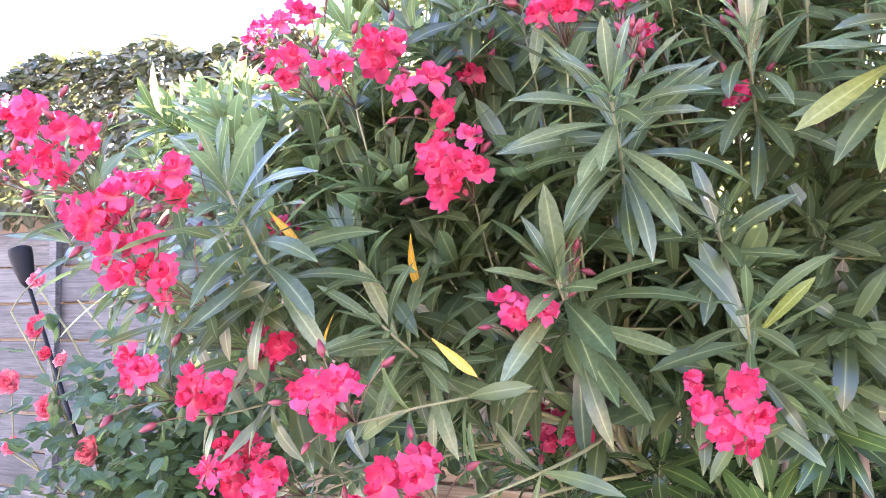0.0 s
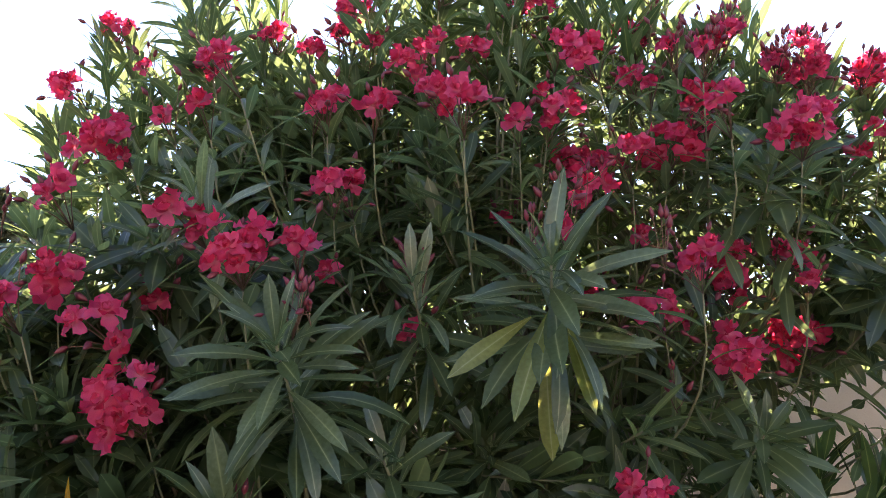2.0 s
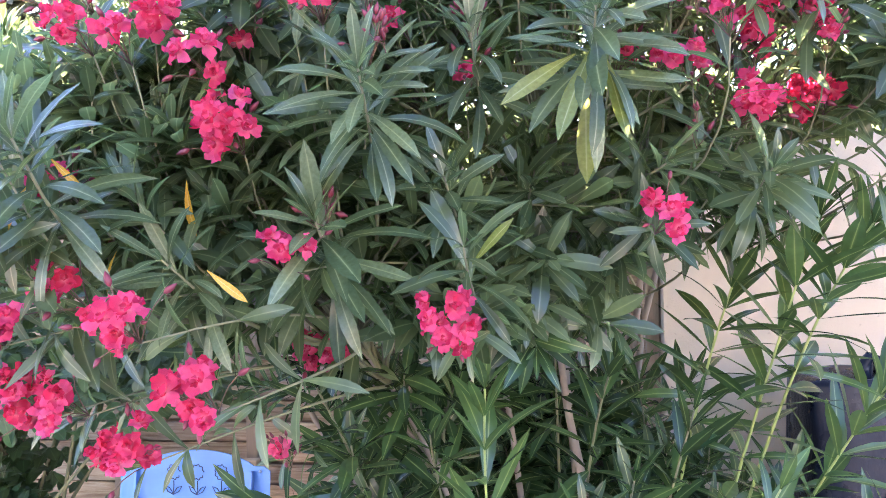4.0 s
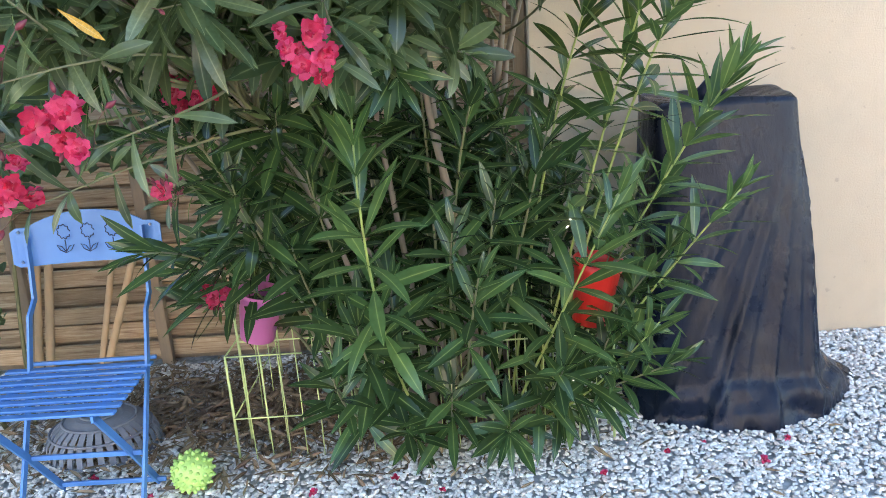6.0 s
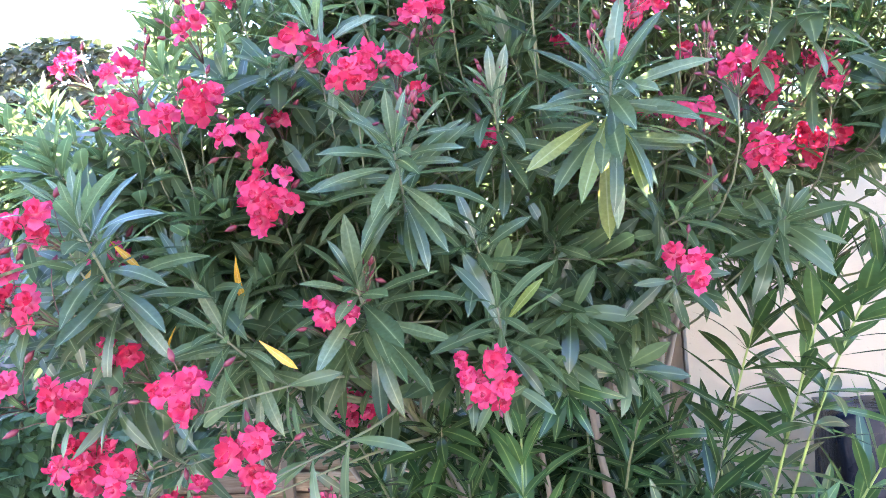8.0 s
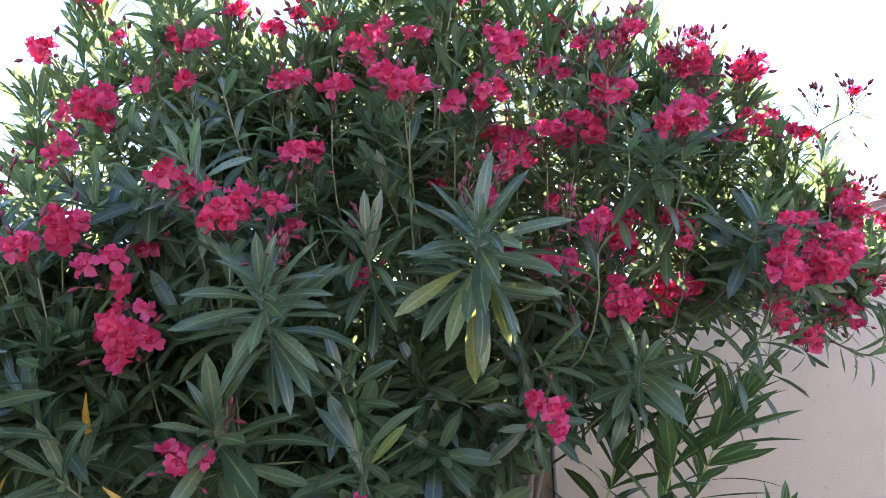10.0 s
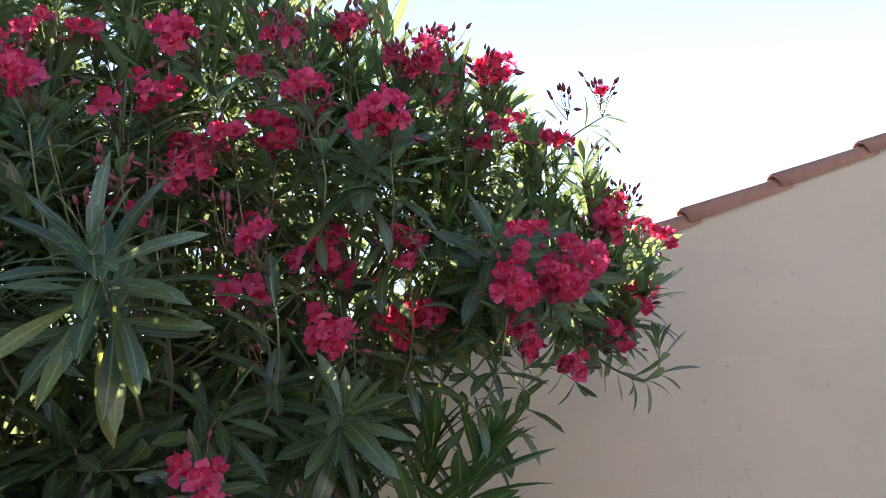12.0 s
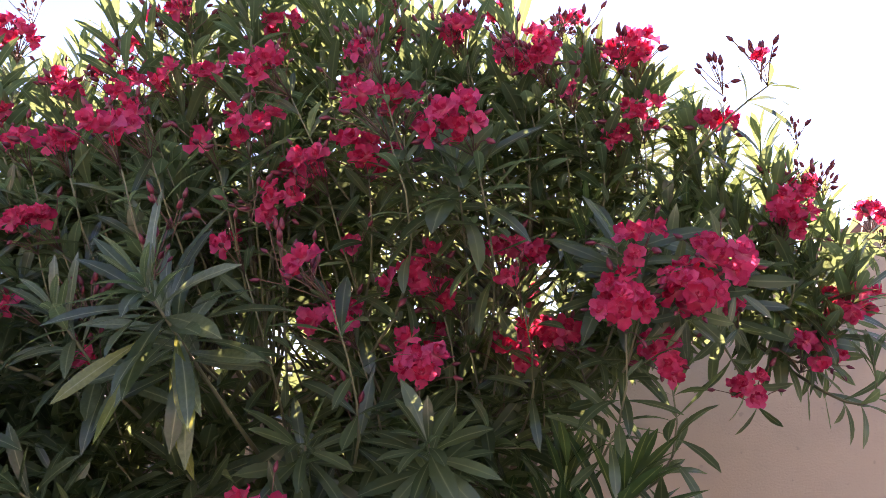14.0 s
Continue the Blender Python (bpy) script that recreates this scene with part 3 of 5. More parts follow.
# bare sprays that have shed or not yet opened their flowers
BUD_SPRAYS = [(-0.07, 1.80, 2.87), (0.41, 1.85, 2.80), (0.59, 1.80, 2.62), (0.75, 1.80, 2.55), (0.87, 1.80, 2.45), (0.26, 1.85, 2.79), (0.19, 1.80, 2.72), (-0.13, 1.75, 2.56), (-0.53, 1.35, 2.13), 
    (-0.64, 1.35, 2.07), (-0.43, 1.82, 2.87), (-0.48, 1.80, 2.80), (0.94, 1.90, 2.55), (0.99, 1.95, 2.55), (1.26, 1.90, 2.35), (1.46, 2.30, 2.34), (1.09, 1.95, 2.43), (0.66, 1.85, 2.57), 
    (1.44, 2.05, 2.14), (0.33, 1.33, 2.03), (0.43, 1.60, 2.14), (-0.04, 1.19, 1.85), (0.09, 1.42, 1.95), (0.38, 1.50, 2.10), (0.49, 1.40, 1.96), (0.52, 1.60, 1.74)]
for x, y, z in BUD_SPRAYS:
    bud_spray((x, y, z), 10 if y > 1.65 else 6)
for x, y, z in ((0.53, 1.41, 1.93), (-0.07, 1.2, 1.85), (0.28, 1.36, 1.98), (-0.17, 1.27, 1.58), (0.07, 1.47, 1.95), (-0.36, 1.6, 1.07), (1.33, 1.85, 2.35), (1.35, 2.05, 2.14)):
    bud_spray((x, y, z), 9)

# the near leafy shoots: tip, heading, whorls, leaf length
NEAR_SHOOTS = [((0.305, 1.31, 1.91), (0.0, -0.8, 0.6), 10, 0.180, 0.22), ((-0.08, 1.17, 1.79), (0.05, -0.85, 0.55), 9, 0.165, 0.22), ((0.03, 1.36, 1.63), (0, -0.9, 0.5), 7, 0.13, 0.15),
    ((-0.18, 1.25, 1.55), (0.05, -0.8, 0.55), 7, 0.19, 0.7), ((-0.40, 1.13, 1.49), (-0.1, -0.85, 0.5), 7, 0.145, 0.3), ((-0.56, 0.98, 1.69), (-0.1, -0.5, 0.85), 7, 0.16, 0.25),
    ((0.08, 1.38, 1.91), (0.0, -0.75, 0.65), 8, 0.14, 0.2), ((0.18, 1.62, 1.63), (0.15, -0.85, 0.4), 6, 0.15, 0.3), ((-0.24, 1.25, 2.04), (-0.15, -0.75, 0.6), 7, 0.15, 0.25),
    ((0.45, 1.56, 1.66), (0.45, -0.8, 0.25), 6, 0.155, 0.4), ((0.07, 1.30, 1.50), (0.05, -0.8, 0.55), 5, 0.15, 0.3), ((-0.54, 1.40, 1.76), (-0.2, -0.8, 0.6), 7, 0.15, 0.25)]
for tip, ahead, count, size, droop in NEAR_SHOOTS:
    shoot = hero_shoot(tip, ahead, count, size, 0.17, droop=droop, per=4 if size < 0.16 else 5)
for at, way, size in (((-0.585, 1.120, 1.661), (0.700, 0.000, -0.715), 0.071),
                      ((-0.398, 1.220, 1.626), (-0.021, 0.000, -1.000), 0.099),
                      ((-0.459, 1.100, 1.507), (-0.506, 0.000, -0.862), 0.077),
                      ((-0.333, 1.150, 1.472), (0.772, 0.000, -0.635), 0.084),
                      ((-0.584, 1.080, 1.624), (-0.702, 0.000, -0.712), 0.112)):
    place_part("leaf", YELLOW_MESHES[1], leaf_pose(Vector(at), way, size, 1.0, (0, -1, 0.3)), oleander)
OLIVE_MESHES = []
for verts, faces, rib in LEAF_SHAPES:
    ob = mesh_object("leaf", verts, faces, LEAF_OLIVE, rib=rib)
    OLIVE_MESHES.append(ob.data)
    bpy.data.objects.remove(ob)
# long ageing leaves that hang from the near rosettes
for at, tip in (((0.30, 1.36, 1.85), (0.235, 1.28, 1.70)), ((0.29, 1.40, 1.79), (0.285, 1.45, 1.625)), ((0.27, 1.36, 1.84), (0.15, 1.30, 1.76)), ((0.08, 1.34, 1.47), (0.145, 1.30, 1.545)), ((0.32, 1.37, 1.84), (0.36, 1.34, 1.70))):
    at, tip = Vector(at), Vector(tip)
    place_part("leaf", OLIVE_MESHES[0], leaf_pose(at, tip - at, (tip - at).length * 1.08, 1.1, (0, -1, 0.35)), oleander)


def front(x, z):
    """How near the foliage comes, so that no filling shoot stands before the near ones."""
    if z > 1.2:
        return 1.20 + 0.42 * max(0.0, x + 0.05) - 0.12 * (x < -0.3)
    return 1.62 + max(0.0, 1.15 - z) * 0.62 if z > 0.5 else 2.22 if x > -0.3 else 2.5


HEADS = [Vector(h[:3]) for h in LEFT_HEADS + RIGHT_HEADS + TOP_HEADS + LOW_HEADS + MORE_HEADS + ADDED_HEADS] + [Vector(p) for p in BUD_SPRAYS] + [Vector(n[0]) for n in NEAR_SHOOTS] + [Vector((-0.34, 2.0, 0.6)), Vector((0.70, 2.05, 0.6))]
OPEN_SIDE = (Vector((0.2, 0.0, 1.6)), Vector((0.9, 0.1, 1.6)))


def hides_flowers(tip):
    """True where a leafy shoot would grow right before a head of flowers, which seek the open yard."""
    for h in HEADS:
        if tip.y < h.y + 0.06 and (tip - h).length < 0.7:
            for eye in OPEN_SIDE:
                way = (eye - h).normalized()
                off = tip - h
                d = off.dot(way)
                if d > -0.05 and (off - way * d).length < 0.115:
                    return True
    return False


CREST = [(-1.0, 2.26), (-0.88, 2.45), (-0.79, 2.70), (-0.59, 2.78), (-0.46, 2.92), (-0.35, 2.78), (-0.27, 2.62), (-0.15, 2.62), (-0.12, 2.76), (-0.05, 2.87), (0.09, 2.92), (0.4, 2.90),
         (0.61, 2.72), (0.86, 2.62), (1.02, 2.50), (1.15, 2.40), (1.27, 2.31), (1.38, 2.16), (1.5, 2.03), (1.7, 1.9)]


def crest(x, y=1.9):
    """The height of the crown's outline."""
    return float(np.interp(x, [c[0] for c in CREST], [c[1] for c in CREST])) + 0.45 * (y - 1.9)


THIN_SPOT, THIN_WAY = Vector((1.080, 1.9, 2.22)), Vector((0.0152, 0.9348, 0.3475)).normalized()


def filling(tip, ahead, size, heap, count=None, length=None, open_tip=0.35, per=3, droop=0.25, open_base=1.4, wide=1.0, root=None, spike=False):
    off = Vector(tip) - THIN_SPOT
    if (off - THIN_WAY * off.dot(THIN_WAY)).length < 0.085:
        return
    tip = Vector(tip)
    if tip.x > -1.0:
        tip.z = min(tip.z, crest(tip.x, tip.y) - (0.0 if spike else rnd.uniform(0.08, 0.32)))
    line = limb(tip, ahead, 0.4, root)
    v, f = tube_data(line, stem_radii(9, 0.0026), 5)
    twigs.add(local(v), f)
    add_mass(whorls(line, length or rnd.uniform(0.12, 0.24), count or rnd.randint(5, 8), size * rnd.uniform(0.8, 1.1), open_tip, open_base, per, droop, wide), heap)


# rosettes that show on the open side of the crown, a hand's width apart
spots = []
for k in range(1300):
    x, z = rnd.uniform(-0.95, 1.05), rnd.uniform(1.2, 2.3)
    if z > 2.3 - 0.25 * max(0, x - 0.5) or (x < -0.25 and z > 2.06 + 0.1 * x) or (x < -0.28 and z < 1.44) or (x < -0.75 and z < 1.6) or (x > -0.25 and z < 1.36) or (x > 0.12 and z < 1.5) or (x > 0.45 and z < 1.62) or (x > 0.75 and z < 1.76):
        continue
    p = Vector((x, front(x, z) + rnd.uniform(-0.03, 0.13) + (0.24 if x < -0.45 else 0.12 if x < -0.25 else 0), z))
    if any((p - q).length < 0.19 for q in spots) or any((p - Vector(n[0])).length < 0.19 for n in NEAR_SHOOTS) or hides_flowers(p):
        continue
    spots.append(p)
    ahead = Vector((0.25 * (x - 0.2) + rnd.uniform(-0.25, 0.25), -0.75 + rnd.uniform(-0.2, 0.3), 0.65 + rnd.uniform(-0.25, 0.3)))
    filling(p, ahead, 0.165, mass, count=rnd.randint(6, 8), length=0.12, open_tip=0.45, per=4, droop=0.22, open_base=1.6, wide=1.2)

# leafy shoots inside the skirt, their shade darkened into the leaf colour
skirt = []
for k in range(900):
    x, z = rnd.uniform(-0.35, 0.92), rnd.uniform(0.12, 1.22)
    if x < -0.2 and z < 0.66 or x > 0.62 and z > 0.95 or x > 0.72 and z < 0.5 or x > 0.45 and z > 1.12:
        continue
    p = Vector((x, max(1.96 if z > 0.5 else 2.14, front(x, z)) + rnd.uniform(0.18, 0.42), z))
    if any((p - q).length < 0.15 for q in skirt) or hides_flowers(p):
        continue
    skirt.append(p)
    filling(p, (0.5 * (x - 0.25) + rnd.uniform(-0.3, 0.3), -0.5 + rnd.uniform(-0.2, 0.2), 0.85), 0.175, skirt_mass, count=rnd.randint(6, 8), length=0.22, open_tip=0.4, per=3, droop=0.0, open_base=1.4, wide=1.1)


def bare(x, z):
    """Where stems alone show under the crown, before the wall."""
    return (x > 0.42 and 1.2 < z < 1.52) or (x > 0.58 and 1.1 < z < 1.68) or (x > 0.9 and z < 1.82)


# leafy rosettes of the side towards the rose bush
for at in ((-0.46, 1.30, 1.73), (-0.68, 1.50, 2.08), (-0.47, 1.50, 1.99), (-0.65, 1.15, 1.70), (-0.63, 1.10, 1.49), (-0.50, 1.35, 1.73), (-0.57, 1.30, 1.64), (-0.82, 1.30, 1.85), (-0.49, 1.20, 1.60), (-0.51, 1.30, 1.70), (-0.59, 1.45, 1.90), (-0.47, 1.45, 1.83)):
    filling(at, (rnd.uniform(-0.45, 0.1), -0.55, 0.75), 0.155, mass, count=7, length=0.14, open_tip=0.4, per=4, droop=0.3, open_base=1.45, wide=1.1)

# the crown, the lobes and the skirt: centre, radii, shoots, leaf length, lift, young
BLOBS = [((0.35, 2.0, 1.95), (0.85, 0.55, 0.66), 150, 0.135, 0.5, 0), ((-0.33, 1.72, 2.05), (0.33, 0.38, 0.56), 82, 0.145, 0.5, 0),
         ((-0.22, 1.45, 1.52), (0.42, 0.28, 0.28), 75, 0.15, 0.3, 0), ((-0.66, 1.27, 1.66), (0.3, 0.26, 0.26), 45, 0.145, 0.4, 0),
         ((-1.22, 1.95, 1.95), (0.34, 0.34, 0.22), 46, 0.13, 0.6, 1), ((1.12, 2.2, 2.1), (0.4, 0.38, 0.36), 85, 0.13, 0.5, 0),
         ((0.1, 1.75, 1.5), (0.4, 0.3, 0.3), 50, 0.145, 0.3, 0), ((-0.75, 1.62, 1.8), (0.24, 0.28, 0.28), 50, 0.145, 0.4, 0), ((0.12, 2.36, 0.66), (0.6, 0.26, 0.56), 80, 0.17, 0.7, 0),
         ((-0.2, 1.95, 1.15), (0.35, 0.35, 0.25), 35, 0.15, 0.4, 0), ((0.25, 2.35, 2.05), (0.65, 0.28, 0.5), 42, 0.13, 0.6, 0),
         ((0.25, 2.42, 0.3), (0.5, 0.2, 0.25), 60, 0.15, 0.7, 0), ((0.58, 2.3, 1.95), (0.3, 0.25, 0.22), 22, 0.135, 0.5, 0), ((0.3, 2.55, 1.85), (0.4, 0.2, 0.32), 45, 0.14, 0.6, 0), ((0.15, 2.1, 2.4), (0.75, 0.35, 0.34), 66, 0.13, 0.8, 0),
         ((-0.46, 1.82, 2.40), (0.24, 0.24, 0.42), 60, 0.13, 0.9, 0), ((-0.5, 2.0, 1.8), (0.45, 0.4, 0.35), 55, 0.14, 0.5, 0),
         ((0.16, 2.35, 2.47), (0.2, 0.2, 0.22), 22, 0.135, 0.6, 0), ((-0.13, 2.25, 2.45), (0.25, 0.2, 0.22), 22, 0.135, 0.6, 0), ((0.75, 2.55, 1.98), (0.4, 0.18, 0.22), 26, 0.135, 0.6, 0)]
for centre, radii, count, size, lift, fresh in BLOBS:
    made = 0
    while made < count:
        way = Vector((rnd.gauss(0, 1), rnd.gauss(-0.5, 1), rnd.gauss(0.1, 1))).normalized()
        depth = rnd.uniform(0.4, 1.0) ** 0.5
        tip = Vector(centre) + Vector([w * r * depth for w, r in zip(way, radii)])
        made += 1
        if tip.z < 0.14 or tip.y < front(tip.x, tip.z) + 0.22 or tip.y > 2.85 or bare(tip.x, tip.z) or hides_flowers(tip):
            continue
        ahead = (way + Vector((0, -0.25, lift + rnd.uniform(-0.2, 0.4)))).normalized()
        # shoots below this height take the leaf colour darkened for shade
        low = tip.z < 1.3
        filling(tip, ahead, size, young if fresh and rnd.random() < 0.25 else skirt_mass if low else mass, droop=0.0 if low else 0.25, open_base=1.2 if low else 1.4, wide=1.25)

# shoots that reach sideways from under the crown to the wall
for at in ((0.77, 1.90, 1.63), (0.64, 1.85, 1.60), (0.53, 1.75, 1.69), (0.42, 1.70, 1.52), (0.31, 1.60, 1.58), (0.72, 2.00, 1.70), (0.70, 1.95, 1.56), (0.60, 1.80, 1.66)):
    filling(at, (1, -0.3, -0.05), 0.165, mass, count=7, length=0.18, open_tip=0.35, per=3, droop=0.35, open_base=1.1, wide=1.1, root=Vector((at[0] - 0.4, at[1] + 0.3, at[2] + 0.1)))

# low shoots that spread from the skirt towards the chair
for at in ((-0.50, 1.98, 0.76), (-0.47, 1.98, 0.66), (-0.40, 1.92, 0.84), (-0.28, 1.8, 1.0), (-0.3, 1.85, 0.86)):
    filling(at, (-0.8, -0.5, 0.15), 0.17, skirt_mass, count=6, length=0.14, open_tip=0.4, per=3, droop=0.35, open_base=1.2, wide=1.25, root=Vector((0.0, 2.3, at[2] - 0.1)))

# tall shoots along the top of the crown
for k in range(46):
    x = -0.88 + 2.34 * k / 45
    for j in range(4):
        tip = Vector((x + rnd.uniform(-0.06, 0.06), rnd.uniform(1.68, 2.15), 0))
        tip.y = max(tip.y, 1.6 + 0.35 * max(0, x))
        tip.z = crest(tip.x, tip.y) - 0.03 - 0.085 * j * rnd.uniform(0.6, 1.4) - abs(rnd.gauss(0, 0.05))
        filling(tip, (rnd.uniform(-0.3, 0.3), rnd.uniform(-0.35, 0.1), 1), 0.14, young if rnd.random() < 0.12 else mass, length=0.26, count=8, open_tip=0.2, open_base=1.1, wide=1.0, droop=0.1, spike=True)


def lance(foot, tip, bend, size, length, count, heap):
    """A long young shoot with leaves all along it."""
    line = curve_between(foot, tip, bend, 14)
    v, f = tube_data(line, [0.0058 - 0.0035 * i / 13 for i in range(14)], 6)
    mesh_object("shoot", local(v), f, YOUNG_STEM if heap is young else TWIG, oleander, "long straight yellow-green young shoot" if heap is young else "")
    add_mass(whorls(line, length, count, size, 0.42, 1.42, 4, 0.02, 1.15), heap, 0.9)


YOUNG_STEM = simple("young stem", (0.20, 0.26, 0.06), (0.32, 0.36, 0.10), 0.5, 50)
# shoots of the skirt: tip, lower end of the leafy stretch, whorls, leaf length, young
LANCES = [((0.08, 1.53, 1.215), (0.055, 1.60, 0.80), 9, 0.195, 1), ((0.34, 1.72, 0.77), (0.31, 1.85, 0.59), 6, 0.169, 0), ((0.01, 1.78, 0.63), (0.00, 1.90, 0.46), 6, 0.215, 0),
    ((-0.08, 1.84, 0.46), (-0.09, 1.98, 0.26), 6, 0.190, 0), ((0.41, 1.93, 0.20), (0.44, 2.08, 0.16), 6, 0.180, 0), ((0.25, 1.86, 0.41), (0.24, 2.00, 0.23), 6, 0.195, 0),
    ((0.36, 1.85, 1.23), (0.28, 1.93, 1.01), 7, 0.176, 0), ((0.54, 1.85, 1.11), (0.46, 1.92, 0.80), 8, 0.179, 0), ((1.07, 1.95, 1.25), (0.80, 2.08, 0.78), 14, 0.215, 1),
    ((1.07, 1.92, 0.91), (0.86, 2.05, 0.59), 9, 0.185, 1), ((0.71, 1.78, 0.95), (0.58, 1.90, 0.60), 8, 0.200, 1), 
    ((0.87, 1.98, 0.51), (0.70, 2.12, 0.21), 7, 0.185, 1), ((0.93, 1.98, 0.38), (0.72, 2.12, 0.23), 7, 0.170, 0),
    ((-0.53, 1.80, 0.87), (-0.35, 1.95, 0.85), 7, 0.205, 0), ((-0.24, 1.68, 1.06), (-0.27, 1.85, 0.91), 7, 0.182, 0), ((-0.32, 1.62, 1.24), (-0.25, 1.75, 1.02), 7, 0.172, 0),
    ((0.22, 1.90, 1.31), (0.22, 2.05, 1.20), 6, 0.187, 0), ((0.40, 1.86, 0.94), (0.38, 1.95, 0.79), 6, 0.159, 0),
    ((0.28, 1.84, 0.86), (0.26, 1.95, 0.72), 6, 0.168, 0), ((0.58, 1.93, 0.41), (0.57, 2.05, 0.26), 6, 0.190, 0), ((0.10, 1.96, 0.45), (0.08, 2.08, 0.27), 6, 0.187, 0),
    ((0.10, 1.90, 0.70), (0.08, 2.00, 0.54), 6, 0.194, 0), ((-0.14, 1.80, 0.86), (-0.15, 1.92, 0.69), 6, 0.199, 0), ((-0.07, 1.75, 1.07), (-0.08, 1.87, 0.91), 6, 0.188, 0),
    ((0.72, 1.98, 0.47), (0.68, 2.10, 0.24), 6, 0.185, 0),
    ((0.89, 1.98, 0.73), (0.75, 2.10, 0.49), 8, 0.190, 0), ((0.10, 1.98, 0.21), (0.10, 2.12, 0.08), 5, 0.170, 0),
    ((0.85, 1.89, 1.59), (0.71, 1.98, 1.11), 13, 0.205, 1), ((0.97, 1.88, 1.56), (0.80, 1.93, 1.32), 11, 0.202, 1), ((0.71, 1.97, 1.52), (0.59, 2.05, 1.23), 10, 0.199, 1)]
for tip, low, count, size, fresh in LANCES:
    tip, low = Vector(tip), Vector(low)
    foot = Vector((0.25 + 0.55 * (low.x - 0.25), 2.3, 0.04))
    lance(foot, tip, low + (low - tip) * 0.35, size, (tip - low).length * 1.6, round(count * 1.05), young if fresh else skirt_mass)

# heads at the rim of the lobe over the wall
for at, n in (((1.355, 2.10, 1.775), 5), ((1.45, 2.14, 1.868), 5)):
    cluster(at, n, bud_count=3, leafy=0)

tagged(twigs.make("twig_mass", TWIG, oleander, "thin green and brown stems"), kind="stuff")
tagged(mass.make("foliage", LEAF_MASS, oleander, "dense narrow dark green leaves"), kind="stuff")
tagged(skirt_mass.make("low_foliage", LEAF_SKIRT_SHADED, oleander, "deep green pointed leaves of the lower shoots, darkened for shade"), kind="stuff")
tagged(young.make("young_foliage", LEAF_YOUNG, oleander, "lighter yellow-green young leaves"), kind="stuff")
tagged(stalks.make("stalk_mass", STALK, oleander, "thin reddish flower stalks"), kind="stuff")
tagged(buds.make("bud_mass", BUD, oleander, "pointed dark red buds"), kind="stuff")
if far_petals.count:
    tagged(far_petals.make("blossom_mass", PETAL_MASS, oleander, "crimson-pink blossoms"), kind="stuff")

# ---- coping, fence, hedge ----
TILE_CLAY = simple("roof tile clay", (0.15, 0.068, 0.046), (0.37, 0.165, 0.10), 0.85, 30, 0.7)
def board_material(name, dark, mid, light):
    """Weathered sawn softwood with grain along the board and a tone of its own for each board."""
    m = material(name)
    own = m.node("ObjectInfo").outputs["Random"]
    co = m.node("Mapping", Vector=m.node("TexCoord").outputs["Object"])
    co.inputs["Scale"].default_value = (1.2, 9, 22)
    shift = m.node("VectorMath")
    shift.operation = "ADD"
    m.tree.links.new(co.outputs[0], shift.inputs[0])
    m.tree.links.new(m.node("CombineXYZ", X=own, Y=own, Z=own).outputs[0], shift.inputs[1])
    grain = m.node("TexNoise", Vector=shift.outputs[0], Scale=2.6, Detail=7, Roughness=0.7, Distortion=1.4).outputs["Fac"]
    col = m.ramp(grain, (0.32, dark), (0.5, mid), (0.68, light))
    col = m.mix(1.0, col, m.ramp(own, (0.0, 0.62), (0.5, 0.9), (1.0, 1.2)), "MULTIPLY")
    col = m.mix(1.0, col, m.ramp(m.noise(3.5, 4), (0.3, 0.72), (0.7, 1.12)), "MULTIPLY")
    m.link(col, "Base Color")
    m.link(0.85, "Roughness")
    m.bump(grain, 0.6, 0.004)
    return m.mat


WOOD_TAN = board_material("tan fence wood", (0.22, 0.13, 0.07), (0.40, 0.28, 0.17), (0.54, 0.42, 0.29))
WOOD_GREY = board_material("weathered grey fence wood", (0.040, 0.040, 0.041), (0.085, 0.084, 0.083), (0.135, 0.132, 0.128))
WOOD_DARK = simple("fence batten wood", (0.20, 0.14, 0.09), (0.32, 0.24, 0.16), 0.85, 14, 0.5, stretch=(4, 4, 0.6))


def half_tile(length=0.47, r0=0.042, r1=0.053, thick=0.011, sides=10):
    """A verge tile: a tapering half pipe along +x, its wide lower end at the left."""
    verts, faces = [], []
    for i in range(4):
        s = i / 3
        r = r1 + (r0 - r1) * s
        for out in (0, thick):
            for k in range(sides + 1):
                a = math.pi * (-0.12 + 1.24 * k / sides)
                verts.append((s * length, math.cos(a) * (r - out), math.sin(a) * (r - out)))
    n = sides + 1
    for i in range(3):
        for k in range(sides):
            a = i * 2 * n + k
            faces.append((a, a + 1, a + 1 + 2 * n, a + 2 * n))
            b = a + n
            faces.append((b + 2 * n, b + 1 + 2 * n, b + 1, b))
    for i in (0, 3):
        for k in range(sides):
            a = i * 2 * n + k
            f = (a, a + n, a + n + 1, a + 1)
            faces.append(f if i == 0 else f[::-1])
    return verts, faces


tile_mesh = mesh_object("roof_tile", *half_tile(), TILE_CLAY)
tile_data = tile_mesh.data
bpy.data.objects.remove(tile_mesh)
angle = math.atan(SLOPE)
pitch = 0.42
for k in range(-3, 12):
    x = 2.035 + k * pitch * math.cos(angle) - 0.02
    ob = new("roof_tile", tile_data)
    ob.parent = wall
    ob.matrix_basis = Matrix.Translation((x, WALL_Y + 0.03, verge_z(x) - 0.037)) @ Matrix.Rotation(-angle + 0.035 + rnd.uniform(-0.008, 0.008), 4, "Y") @ Matrix.Rotation(rnd.uniform(-0.05, 0.05), 4, "X")
